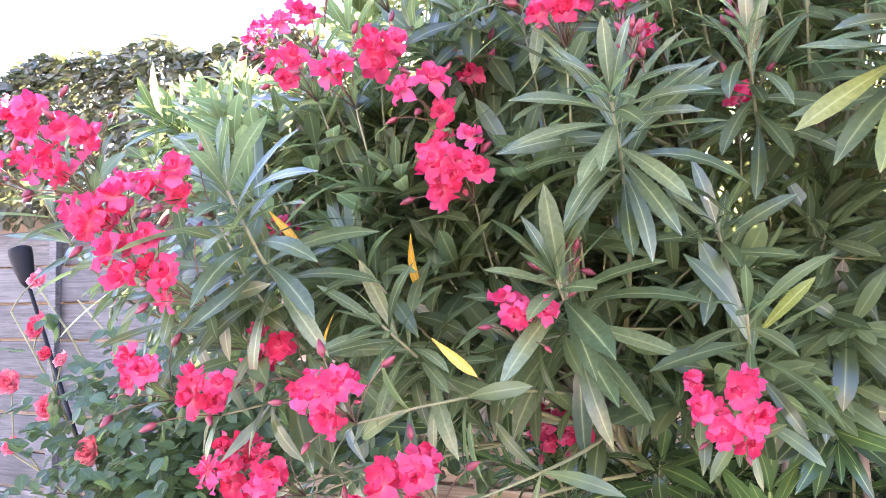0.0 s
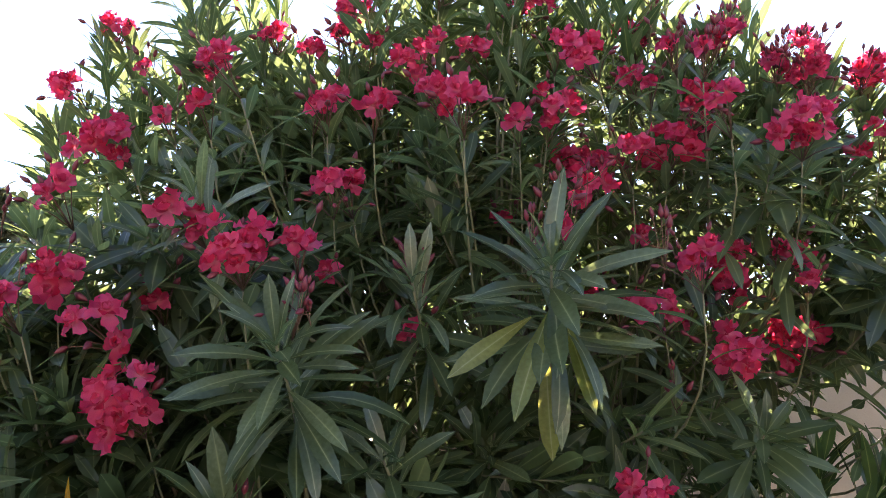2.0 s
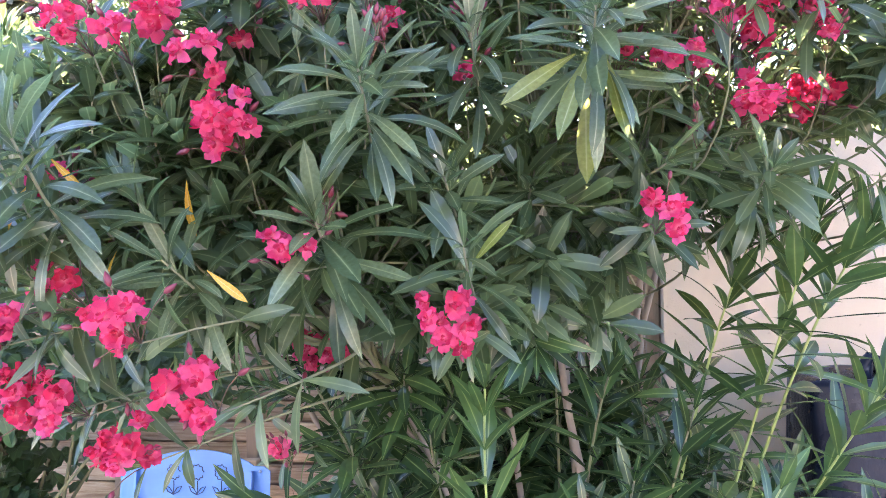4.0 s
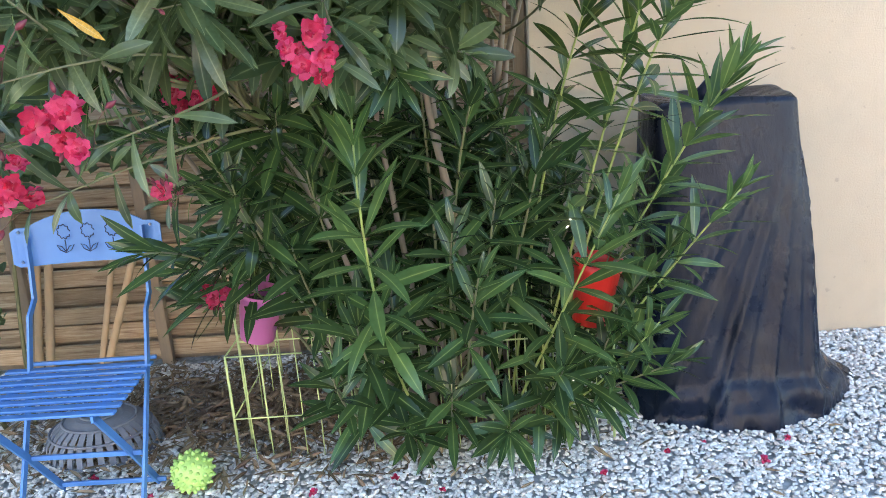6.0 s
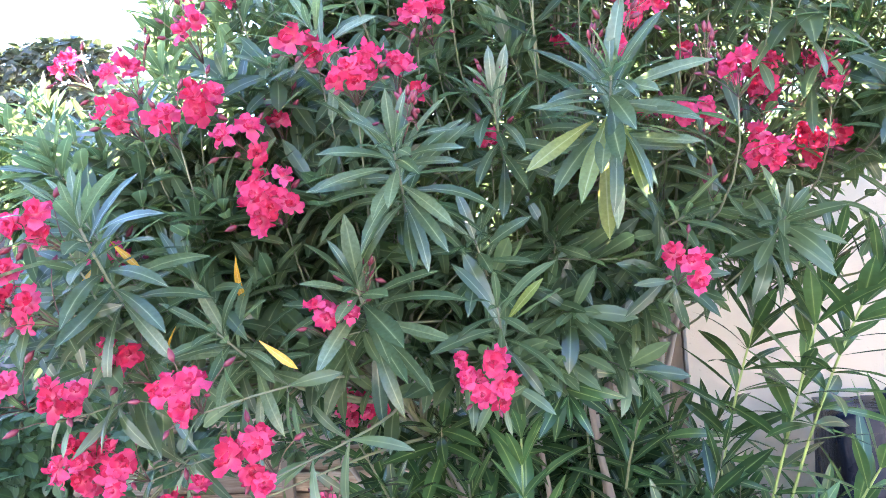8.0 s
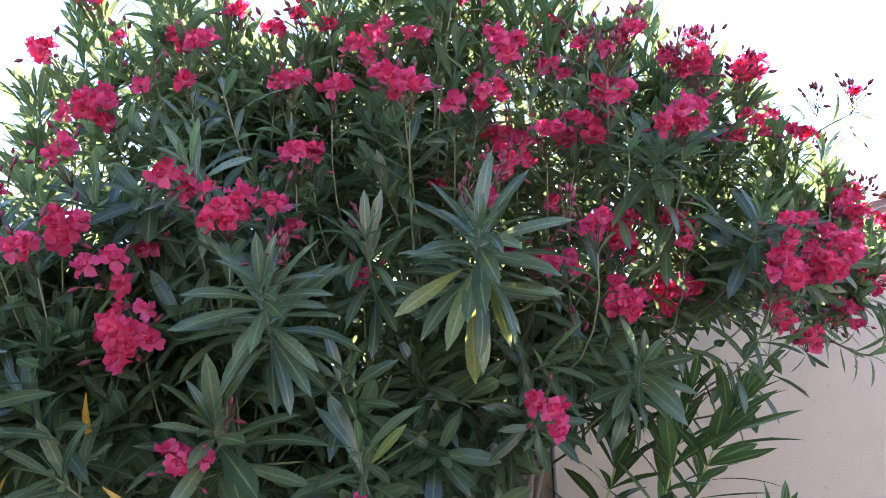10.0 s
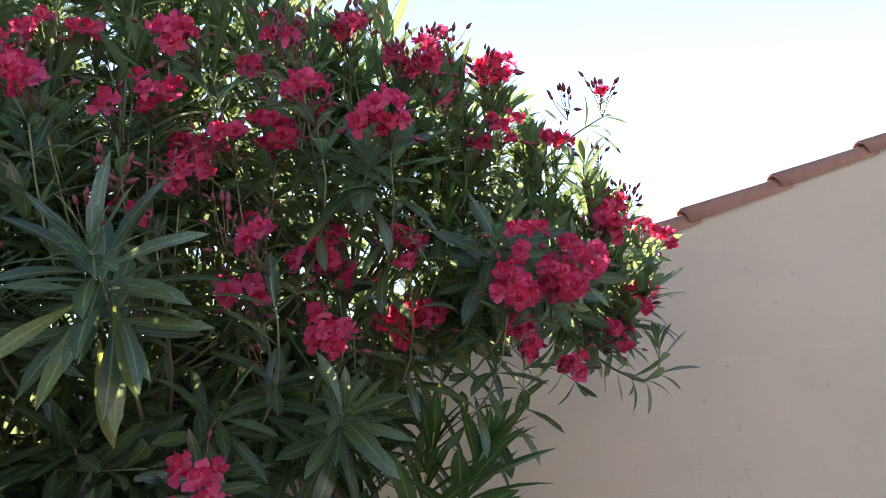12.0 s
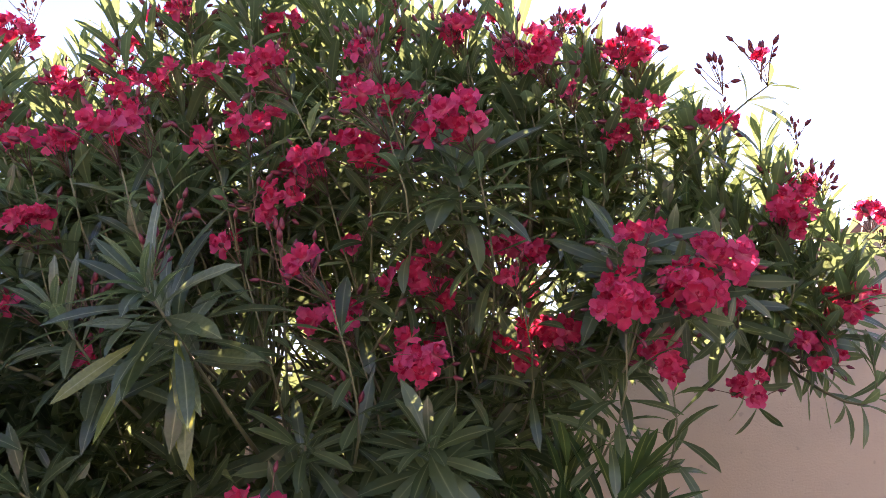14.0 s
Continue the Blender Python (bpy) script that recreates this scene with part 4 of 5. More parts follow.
# the roof slope behind the verge
bm = bmesh.new()
add_box(bm, (6.6, 3.0, 0.05), Matrix.Translation((3.85, WALL_Y + 1.6, verge_z(3.85) - 0.09)) @ Matrix.Rotation(-angle, 4, "Y"))
tagged(part("roof", bm, TILE_CLAY), "low clay-tiled roof behind the gable verge", "roof", kind="structure")
# the hairline crack in the plaster
line = [Vector((1.72 + 0.06 * i, WALL_Y - 0.0006, 1.705 + 0.012 * math.sin(i * 1.3) + 0.004 * i + rnd.uniform(-0.004, 0.004))) for i in range(22)]
v, f = tube_data(line, [0.0005 + 0.0006 * rnd.random() for _ in line], 4)
mesh_object("crack", v, f, simple("crack shade", (0.50, 0.42, 0.335), (0.55, 0.465, 0.38), 0.95, 40, 0), wall, "hairline crack in the plaster")


def fence(name, x0, x1, y, top, board, gap, mats, label, posts):
    ob = thing(name, (0, 0, 0), label, "fence", kind="structure")
    z, row = 0.03, 0
    while z + board < top + 0.02:
        xs = [x0] + posts + [x1]
        for a, b in zip(xs, xs[1:]):
            h = board * rnd.uniform(0.96, 1.0)
            back = 0.014 if row % 2 else -0.004
            m = Matrix.Translation(((a + b) / 2, y + back + rnd.uniform(-0.003, 0.003), z + h / 2)) @ Matrix.Rotation(rnd.uniform(-0.003, 0.003), 4, "Y") @ Matrix.Rotation(0.05, 4, "X")
            bm = boxed((b - a - 0.004, 0.016, h - 0.002), m, 0.004)
            part("board", bm, mats[0], ob)
        z += board + gap
        row += 1
    for x in [x0 + 0.03] + posts + [x1 - 0.03]:
        part("post", boxed((0.05, 0.035, top), Matrix.Translation((x, y - 0.03, top / 2)), 0.004), mats[1], ob)
    # added dark panel that stops light through the gaps and under the boards
    part("backing", boxed((x1 - x0, 0.02, top + 0.12), Matrix.Translation(((x0 + x1) / 2, y + 0.05, top / 2 - 0.06))), WOOD_DARK, ob)
    part("cap", boxed((x1 - x0, 0.09, 0.025), Matrix.Translation(((x0 + x1) / 2, y, top + 0.02)), 0.004), mats[1], ob)
    return ob


fence("fence_tan", -2.2, 0.618, 3.10, 2.0, 0.080, 0.007, (WOOD_TAN, WOOD_DARK), "tan horizontal board fence panel with battens", [-1.60, -1.02, -0.45, 0.1])
fence("fence_grey", -6.5, -2.2, 3.10, 2.04, 0.185, 0.006, (WOOD_GREY, WOOD_GREY), "weathered grey horizontal board fence", [-4.4, -3.35])


def oval_leaf(segments=4, width=0.36):
    verts, faces, rib = [], [], []
    for i in range(segments + 1):
        s = i / segments
        w = width * math.sin(math.pi * min(1, 0.06 + s * 0.94)) ** 0.75
        if i == segments:
            w = 0.01
        z = -0.18 * s * s
        verts += [(-w, s, z + 0.25 * w), (0, s, z), (w, s, z + 0.25 * w)]
        rib += [0, 1, 0]
        if i:
            b = 3 * i
            faces += [(b - 3, b - 2, b + 1, b), (b - 2, b - 1, b + 2, b + 1)]
    return np.array(verts), faces, np.array(rib, float)


# an unseen sunlit wall behind the viewer, added to bounce fill light forward
bm = boxed((18, 0.3, 4.4), Matrix.Translation((0, -9.0, 2.1)))
tagged(part("wall_yard", bm, simple("ochre bounce wall", (0.27, 0.24, 0.20), (0.36, 0.325, 0.28), 0.9, 30)), "unseen ochre wall behind the viewer, added to bounce sunlight", "wall", kind="structure")
OVAL = oval_leaf()
hedge = thing("ivy_hedge", (-4.2, 3.25, 2.0), "olive-green leafy climber hanging over the grey fence", "hedge")
heap, wood = Heap(), Heap()
base = np.array((-4.2, 3.25, 2.0))
for k in range(19000):
    x = rnd.uniform(-6.4, -1.75)
    thick = 0.28 + 0.1 * noise.noise(Vector((x * 2.1, 0, 4)))
    crest = 2.82 + 0.10 * noise.noise(Vector((x * 1.9, 7, 0))) + 0.05 * noise.noise(Vector((x * 7, 3, 0))) - 0.35 * max(0, x + 2.2)
    low = 1.96 - 0.10 * noise.noise(Vector((x * 3.3, 1, 0)))
    z = low + (crest - low) * rnd.random() ** 0.8
    y = 3.14 + thick * (rnd.random() ** 1.7 * 1.6 - 0.75) * math.sqrt(max(0.05, 1 - ((z - low) / (crest - low)) ** 3))
    way = Vector((rnd.gauss(0, 0.6), -0.6 + rnd.gauss(0, 0.5), rnd.gauss(-0.35, 0.5))).normalized()
    m = leaf_pose(Vector((x, y, z)), way, rnd.uniform(0.045, 0.07), 1.0, (0, -0.7, 0.5))
    heap.add(moved(m, OVAL[0]) - base, OVAL[1], OVAL[2])
for k in range(40):
    x = -6.2 + 4.3 * k / 40
    pts = [Vector((x + rnd.uniform(-0.1, 0.1) * i, 3.15 + rnd.uniform(-0.05, 0.08), 1.95 + 0.16 * i)) - Vector(base) for i in range(5)]
    v, f = tube_data(pts, [0.008, 0.007, 0.006, 0.004, 0.003], 5)
    wood.add(v, f)
tagged(heap.make("leaf_mass", LEAF_IVY, hedge), kind="stuff")
tagged(wood.make("stem_mass", BARK, hedge), kind="stuff")

# ---- the rose bush by the fence ----
rose = thing("rose_bush", (-1.7, 2.45, 0), "climbing rose bush with dark glossy leaves and pink roses", "bush")
rbase = np.array((-1.7, 2.45, 0.0))
heap = Heap()
canes = []
for k in range(17):
    x = -2.45 + 1.65 * k / 16
    foot = Vector((-1.75 + rnd.uniform(-0.35, 0.4), 2.5 + rnd.uniform(-0.1, 0.15), -0.02))
    tip = Vector((x, rnd.uniform(2.05, 2.5), rnd.uniform(1.0, 1.62)))
    pts = curve_between(foot, tip, foot.lerp(tip, 0.4) + Vector((rnd.uniform(-0.15, 0.15), 0, 0.4)), 9)
    v, f = tube_data(pts, [0.009 - 0.0007 * i for i in range(9)], 6)
    mesh_object("cane", [p - Vector(rbase) for p in v], f, TWIG, rose)
    canes.append(pts)
for k in range(2600):
    pts = rnd.choice(canes)
    i = rnd.randrange(2, 9)
    p = pts[i] + Vector((rnd.gauss(0, 0.13), rnd.gauss(-0.06, 0.13), rnd.gauss(0, 0.12)))
    if p.z < 0.25 or (p.x > -1.45 and p.z < 1.0) or p.y > 2.95 or p.x < -2.3 + 0.9 * max(0, p.z - 1.1):
        continue
    way = Vector((rnd.gauss(0, 0.7), rnd.gauss(-0.5, 0.5), rnd.gauss(-0.2, 0.5))).normalized()
    side = way.cross(Vector((0, 0, 1))).normalized()
    for off, turn in ((0.0, 0), (0.035, 0.95), (0.035, -0.95)):
        w2 = Matrix.Rotation(turn, 3, "Z") @ way
        m = leaf_pose(p - way * off, w2, rnd.uniform(0.042, 0.062), 1.0, (0, -0.5, 0.8))
        heap.add(moved(m, OVAL[0]) - rbase, OVAL[1], OVAL[2])
tagged(heap.make("leaf_mass", LEAF_ROSE, rose, "dark glossy rose leaves"), kind="stuff")


def rose_shape(seed):
    r2 = random.Random(seed)
    h = Heap()
    for ring, (count, length, width, tilt) in enumerate(((6, 0.55, 0.30, 0.15), (6, 0.46, 0.27, 0.5), (5, 0.38, 0.22, 0.85), (4, 0.3, 0.16, 1.15))):
        for k in range(count):
            v, f, r = petal_shape(length * r2.uniform(0.9, 1.1), width, 0.25, 2 * math.pi * k / count + ring * 0.5 + r2.uniform(-0.2, 0.2), tilt + r2.uniform(-0.12, 0.12))
            h.add(v + np.array((0, 0, 0.02 * ring)), f, r * 0.6)
    return np.concatenate(h.verts), h.faces, np.concatenate(h.rib)


ROSES = []
for s in (1, 2, 3):
    v, f, r = rose_shape(s)
    ob = mesh_object("rose_flower", v, f, PETAL_ROSE, rib=r)
    ROSES.append(ob.data)
    bpy.data.objects.remove(ob)
ROSE_SPOTS = [(-2.07, 1.04, 0.095), (-2.27, 1.175, 0.09), (-2.48, 1.26, 0.085), (-2.33, 1.455, 0.085), (-2.35, 1.62, 0.06), (-2.46, 1.03, 0.06), (-2.22, 1.34, 0.05),
              (-1.53, 1.25, 0.075), (-2.6, 1.0, 0.07), (-2.3, 1.36, 0.05), (-1.95, 0.9, 0.06)]
for x, z, size in ROSE_SPOTS:
    p = Vector((x, 2.2 - 0.04, z)) - Vector(rbase)
    ob = new("rose_flower", rnd.choice(ROSES))
    ob.parent = rose
    way = Vector((rnd.uniform(-0.3, 0.5), -0.9, rnd.uniform(0.1, 0.6)))
    ob.matrix_basis = Matrix.Translation(p) @ way.to_track_quat("Z", "Y").to_matrix().to_4x4() @ Matrix.Scale(size * 1.15, 4)
    root = min((q for c in canes for q in c), key=lambda q: (q - Vector((x, 2.2, z - 0.12))).length) - Vector(rbase)
    v, f = tube_data(curve_between(root, p, root.lerp(p, 0.5) + Vector((0, 0, 0.04)), 6), [0.003] * 6, 5)
    mesh_object("stem", v, f, TWIG, rose)

# ---- the garden lamp by the grey fence ----
LAMP_BLACK = simple("black plastic", (0.006, 0.006, 0.007), (0.012, 0.012, 0.013), 0.6, 60)
LAMP_BLACK.node_tree.nodes["Principled BSDF"].inputs["Specular IOR Level"].default_value = 0.12
lamp = thing("solar_torch_lamp", (-2.15, 2.6, 0), "black solar torch lamp on a thin leaning stake", "garden lamp")
v, f = tube_data([(0, 0, 0), (-0.38, 0, 0.75), (-0.80, 0, 1.62)], [0.009, 0.009, 0.009], 8)
mesh_object("stake", v, f, LAMP_BLACK, lamp)
v, f = tube_data([(-0.80, 0, 1.62), (-0.808, 0, 1.64), (-0.832, 0, 1.70), (-0.855, 0, 1.76), (-0.863, 0, 1.785), (-0.866, 0, 1.79)], [0.015, 0.03, 0.042, 0.05, 0.05, 0.03], 14)
mesh_object("head", v, f, LAMP_BLACK, lamp)

# ---- the folding chair ----
CHAIR_BLUE = simple("blue enamel", (0.050, 0.165, 0.42), (0.070, 0.205, 0.48), 0.45, 25, 0.05)
SLOT_DARK = simple("slot shade", (0.015, 0.03, 0.07), (0.02, 0.04, 0.09), 0.8, 30, 0)
CHAIR_AT = Vector((-0.88, 1.9, 0))
chair = thing("folding_chair", CHAIR_AT, "sky-blue metal folding bistro chair with flower cut-outs, open", "chair")


def bar(name, points, wide, thin, mat, parent, origin, normal=(1, 0, 0), label=""):
    """A flat bar along a line: wide across, thin along the normal."""
    n = Vector(normal).normalized()
    pts = [Vector(p) - Vector(origin) for p in points]
    verts, faces = [], []
    for i, p in enumerate(pts):
        ahead = (pts[min(i + 1, len(pts) - 1)] - pts[max(0, i - 1)]).normalized()
        side = ahead.cross(n).normalized()
        for a, b in ((-1, -1), (1, -1), (1, 1), (-1, 1)):
            verts.append(p + side * a * wide / 2 + n * b * thin / 2)
    for i in range(len(pts) - 1):
        for k in range(4):
            a, b = 4 * i + k, 4 * i + (k + 1) % 4
            faces.append((a, b, b + 4, a + 4))
    faces += [(3, 2, 1, 0), tuple(4 * (len(pts) - 1) + k for k in range(4))]
    return mesh_object(name, verts, faces, mat, parent, label, smooth=False)


# curved sheet of the backrest, higher in the middle
verts, faces = [], []
cols = 26
for i in range(cols + 1):
    s = i / cols
    x = -1.105 + 0.475 * s
    y = 2.20 + 0.03 * math.sin(math.pi * s)
    corner = 0.012 * (1 if i in (0, cols) else 0)
    top = 0.862 + 0.042 * max(0, math.sin(math.pi * min(1, max(0, (s - 0.12) / 0.76)))) ** 0.7 - corner
    low = 0.738 + corner
    for yy, z in ((y - 0.002, low), (y - 0.002 + 0.012, top), (y + 0.003 + 0.012, top), (y + 0.003, low)):
        verts.append(Vector((x, yy, z)) - CHAIR_AT)
    if i:
        b = 4 * i
        for k in range(4):
            a, c = b - 4 + k, b - 4 + (k + 1) % 4
            faces.append((a, c, c + 4, a + 4))
faces += [(3, 2, 1, 0), tuple(4 * cols + k for k in range(4))]
mesh_object("backrest", verts, faces, CHAIR_BLUE, chair, "sky-blue curved metal backrest", smooth=False)


# dark lines laid on the sheet for the shade inside its cut-out slots
def outline(name, pts, r=0.0016):
    v, f = tube_data(pts, [r] * len(pts), 4)
    mesh_object(name, [Vector(p) - CHAIR_AT for p in v], f, SLOT_DARK, chair, "flower outline in dark lines that imitate shaded cut-outs")


for fx in (-0.938, -0.862, -0.786):
    yy = 2.2165
    ring = [Vector((fx + (0.019 + 0.0022 * math.cos(9 * a)) * math.cos(a), yy, 0.842 + (0.022 + 0.0022 * math.cos(9 * a)) * math.sin(a))) for a in [2 * math.pi * k / 54 for k in range(51)]]
    outline("cutout", ring)
    outline("cutout", [(fx, yy - 0.001, 0.816), (fx + 0.001, yy - 0.003, 0.80), (fx, yy - 0.006, 0.775)])
    for side in (-1, 1):
        outline("cutout", [(fx, yy - 0.006, 0.775), (fx + side * 0.018, yy - 0.005, 0.784), (fx + side * 0.027, yy - 0.003, 0.80), (fx + side * 0.012, yy - 0.004, 0.795), (fx, yy - 0.006, 0.778)])
for x in (-1.05, -0.685):
    # the long bar: backrest, seat, front foot
    bar("leg", [(x, 2.205, 0.85), (x, 2.19, 0.74), (x, 2.17, 0.64), (x, 2.12, 0.60), (x, 2.06, 0.45), (x, 1.93, 0.22), (x, 1.80, 0.0)], 0.022, 0.008, CHAIR_BLUE, chair, CHAIR_AT)
for x in (-1.075, -0.70):
    x2 = x + (0.03 if x < -0.9 else -0.03)
    bar("leg", [(x2, 1.76, 0.424), (x2, 1.93, 0.22), (x2, 2.10, 0.0)], 0.022, 0.008, CHAIR_BLUE, chair, CHAIR_AT)
    bar("seat_rail", [(x2, 1.745, 0.426), (x2, 2.07, 0.434)], 0.02, 0.008, CHAIR_BLUE, chair, CHAIR_AT)
for k in range(8):
    y = 1.762 + k * 0.0425
    part("slat", boxed((0.455, 0.0245, 0.009), Matrix.Translation((-0.897 - CHAIR_AT.x, y - CHAIR_AT.y, 0.438 + 0.001 * k)), 0.003), CHAIR_BLUE, chair)
part("hinge_bar", boxed((0.40, 0.012, 0.012), Matrix.Translation((-0.868 - CHAIR_AT.x, 2.095 - CHAIR_AT.y, 0.452)), 0.003), CHAIR_BLUE, chair)
for y, z in ((2.07, 0.035), (1.84, 0.07), (1.94, 0.21)):
    part("crossbar", boxed((0.34, 0.010, 0.016), Matrix.Translation((-0.868 - CHAIR_AT.x, y - CHAIR_AT.y, z)), 0.003), CHAIR_BLUE, chair)
RIVET = simple("steel rivet", (0.35, 0.38, 0.42), (0.45, 0.48, 0.52), 0.35, 30, 0, 1.0)
for x, z in ((-1.075, 0.85), (-1.075, 0.755), (-0.66, 0.85), (-0.66, 0.755)):
    v, f = tube_data([(0, -0.004, 0), (0, 0, 0)], [0.004, 0.005], 8)
    mesh_object("rivet", [p + Vector((x, 2.199 + 0.1 * (z - 0.755), z)) - CHAIR_AT for p in v], f, RIVET, chair)

# ---- the wooden trestle leaning on the fence ----
WOOD_POLE = simple("pale pole wood", (0.36, 0.24, 0.13), (0.48, 0.34, 0.20), 0.7, 18, 0.3, stretch=(4, 4, 0.5))
TRESTLE_AT = Vector((-1.25, 2.85, 0))
trestle = thing("wooden_trestle", TRESTLE_AT, "folded tan wooden trestle leaning against the board fence", "trestle")
for a, b, r in (((-1.47, 2.80, 0.0), (-1.415, 2.93, 0.66), 0.016), ((-1.425, 2.80, 0.0), (-1.365, 2.93, 0.66), 0.018), ((-1.225, 2.80, 0.0), (-1.10, 2.93, 0.62), 0.014), ((-1.21, 2.78, 0.0), (-0.985, 2.92, 0.66), 0.016)):
    v, f = tube_data([Vector(a).lerp(Vector(b), k / 4) - TRESTLE_AT for k in range(5)], [r, r * 1.02, r, r * 0.98, r], 8)
    mesh_object("leg", v, f, WOOD_POLE, trestle)
part("top_rail", boxed((0.50, 0.04, 0.055), Matrix.Translation((-1.20 - TRESTLE_AT.x, 0.09, 0.665)), 0.006), WOOD_POLE, trestle)

# ---- the wire pen ----
WIRE = simple("pale green coated wire", (0.42, 0.50, 0.18), (0.52, 0.58, 0.24), 0.45, 40, 0)
PEN_AT = Vector((0.15, 2.3, 0))
pen = thing("wire_pen", PEN_AT, "low pale green wire pen round the foot of the bush", "wire pen")


def wire(name, pts, r=0.0022):
    v, f = tube_data([Vector(p) - PEN_AT for p in pts], [r] * len(pts), 5)
    return mesh_object(name, v, f, WIRE, pen)


def pen_panel(a, b, y0, y1, top, step, bars, lean=0.0):
    n = int(round(math.hypot(b - a, y1 - y0) / step))
    for k in range(n + 1):
        s = k / n
        x, y = a + (b - a) * s, y0 + (y1 - y0) * s
        thick = 0.0045 if k in (0, n) else 0.0022
        wire("wire", [(x, y, 0.0), (x + lean * 0.5 + rnd.uniform(-0.003, 0.003), y + 0.002, top * 0.5), (x + lean, y, top + rnd.uniform(-0.004, 0.004))], thick)
    for z, s0, s1 in bars:
        wire("rail", [(a + (b - a) * s0, y0 + (y1 - y0) * s0 - 0.004, z), (a + (b - a) * s1, y0 + (y1 - y0) * s1 - 0.004, z)], 0.0028)


pen_panel(-0.49, 0.78, 2.20, 2.20, 0.39, 0.057, ((0.39, 0, 0.2), (0.39, 0.24, 0.34), (0.39, 0.62, 0.78), (0.39, 0.86, 1), (0.165, 0, 0.2), (0.13, 0.38, 0.5), (0.2, 0.86, 1)))
pen_panel(-0.47, 0.78, 2.30, 2.30, 0.61, 0.062, ((0.61, 0.05, 1), (0.40, 0, 1), (0.2, 0.3, 0.8)))
pen_panel(-0.49, -0.47, 2.20, 2.85, 0.39, 0.16, ((0.39, 0, 1), (0.165, 0, 1)))
pen_panel(0.78, 0.80, 2.20, 2.85, 0.55, 0.06, ((0.55, 0, 1), (0.2, 0, 1), (0.39, 0, 1)))


# ---- the hanging pots ----
def pot(name, at, r_top, r_low, height, tilt, mat, label):
    ob = thing(name, at, label, "flower pot")
    ob.rotation_euler = tilt
    t = 0.003
    prof = [(0.001, 0), (r_low, 0), (r_low + (r_top - r_low) * 0.86, height * 0.86), (r_top + 0.002, height * 0.87), (r_top + 0.005, height), (r_top + 0.001, height), (r_top - t, height * 0.87), (r_low - t, t), (0.001, t)]
    n = 28
    verts = [(r * math.cos(2 * math.pi * k / n), r * math.sin(2 * math.pi * k / n), z) for r, z in prof for k in range(n)]
    faces = [(i * n + k, i * n + (k + 1) % n, (i + 1) * n + (k + 1) % n, (i + 1) * n + k) for i in range(len(prof) - 1) for k in range(n)]
    body = mesh_object("body", verts, faces, mat, ob)
    soil = [(0.9 * r_top * math.cos(2 * math.pi * k / n), 0.9 * r_top * math.sin(2 * math.pi * k / n), height * 0.72) for k in range(n)]
    mesh_object("soil", soil + [(0, 0, height * 0.75)], [(k, (k + 1) % n, n) for k in range(n)], SOIL, ob, "dark dry potting soil")
    hook = [Vector((0, r_top * 0.98, height * 0.9)), Vector((0, r_top + 0.015, height + 0.03)), Vector((0, r_top + 0.03, height + 0.02)), Vector((0, r_top + 0.03, height * 0.5))]
    v, f = tube_data(hook, [0.003] * 4, 6)
    mesh_object("hook", v, f, mat, ob)
    return ob


SOIL = simple("potting soil", (0.035, 0.024, 0.016), (0.07, 0.05, 0.035), 0.95, 90, 0.8)
POT_PINK = simple("pink plastic", (0.52, 0.12, 0.30), (0.60, 0.17, 0.37), 0.42, 12, 0.03)
POT_RED = simple("red plastic", (0.58, 0.022, 0.018), (0.68, 0.04, 0.03), 0.36, 12, 0.03)
pot("flower_pot", (-0.335, 2.06, 0.51), 0.066, 0.052, 0.155, (0.05, 0.22, 0), POT_PINK, "small pink plastic pot hung on the wire pen")
red_pot = pot("flower_pot", (0.69, 2.12, 0.472), 0.073, 0.056, 0.205, (0.12, 0.10, 0.3), POT_RED, "red plastic pot hung on the wire pen with a dry twig")
dry = simple("dry twig", (0.22, 0.16, 0.11), (0.34, 0.26, 0.18), 0.9, 60)
for k in range(7):
    a = rnd.uniform(0, 6.3)
    v, f = tube_data([(0.02 * math.cos(a), 0.02 * math.sin(a), 0.14), (0.05 * math.cos(a), 0.05 * math.sin(a), 0.21), (0.08 * math.cos(a + 0.5), 0.07 * math.sin(a + 0.5), 0.225 + rnd.uniform(-0.02, 0.03))], [0.003, 0.002, 0.001], 5)
    mesh_object("dry_twig", v, f, dry, red_pot)

# ---- the thing under the black sheet ----
def sheet_material():
    m = material("black plastic sheet")
    dust = m.ramp(m.noise(4.5, 5, 0.65), (0.48, 0.0), (0.72, 0.55))
    m.link(m.mix(dust, (0.006, 0.010, 0.021), (0.024, 0.020, 0.017)), "Base Color")
    m.link(m.ramp(m.noise(14, 5), (0.3, 0.22), (0.75, 0.40)), "Roughness")
    m.bsdf.inputs["Specular IOR Level"].default_value = 0.17
    m.bump(m.noise(20, 6, 0.65, (1, 1, 0.35)), 0.5, 0.012)
    return m.mat


SHEET = sheet_material()
TARP_AT = Vector((1.205, 2.57, 0))
tarp = thing("covered_barbecue", TARP_AT, "tall thing wrapped in a wrinkled black plastic sheet", "covered object")
verts, faces = [], []
around, levels = 260, 56


def squircle(a, rx, ry, power=4.0):
    c, s = abs(math.cos(a)), abs(math.sin(a))
    r = (c ** power + s ** power) ** (-1 / power)
    return rx * r * math.cos(a), ry * r * math.sin(a)


def crease(u, sharp):
    """A narrow soft-footed ridge wherever the noise crosses nought."""
    return max(0.0, 1 - sharp * abs(noise.noise(Vector((u, 2.7, 5.1))))) ** 2


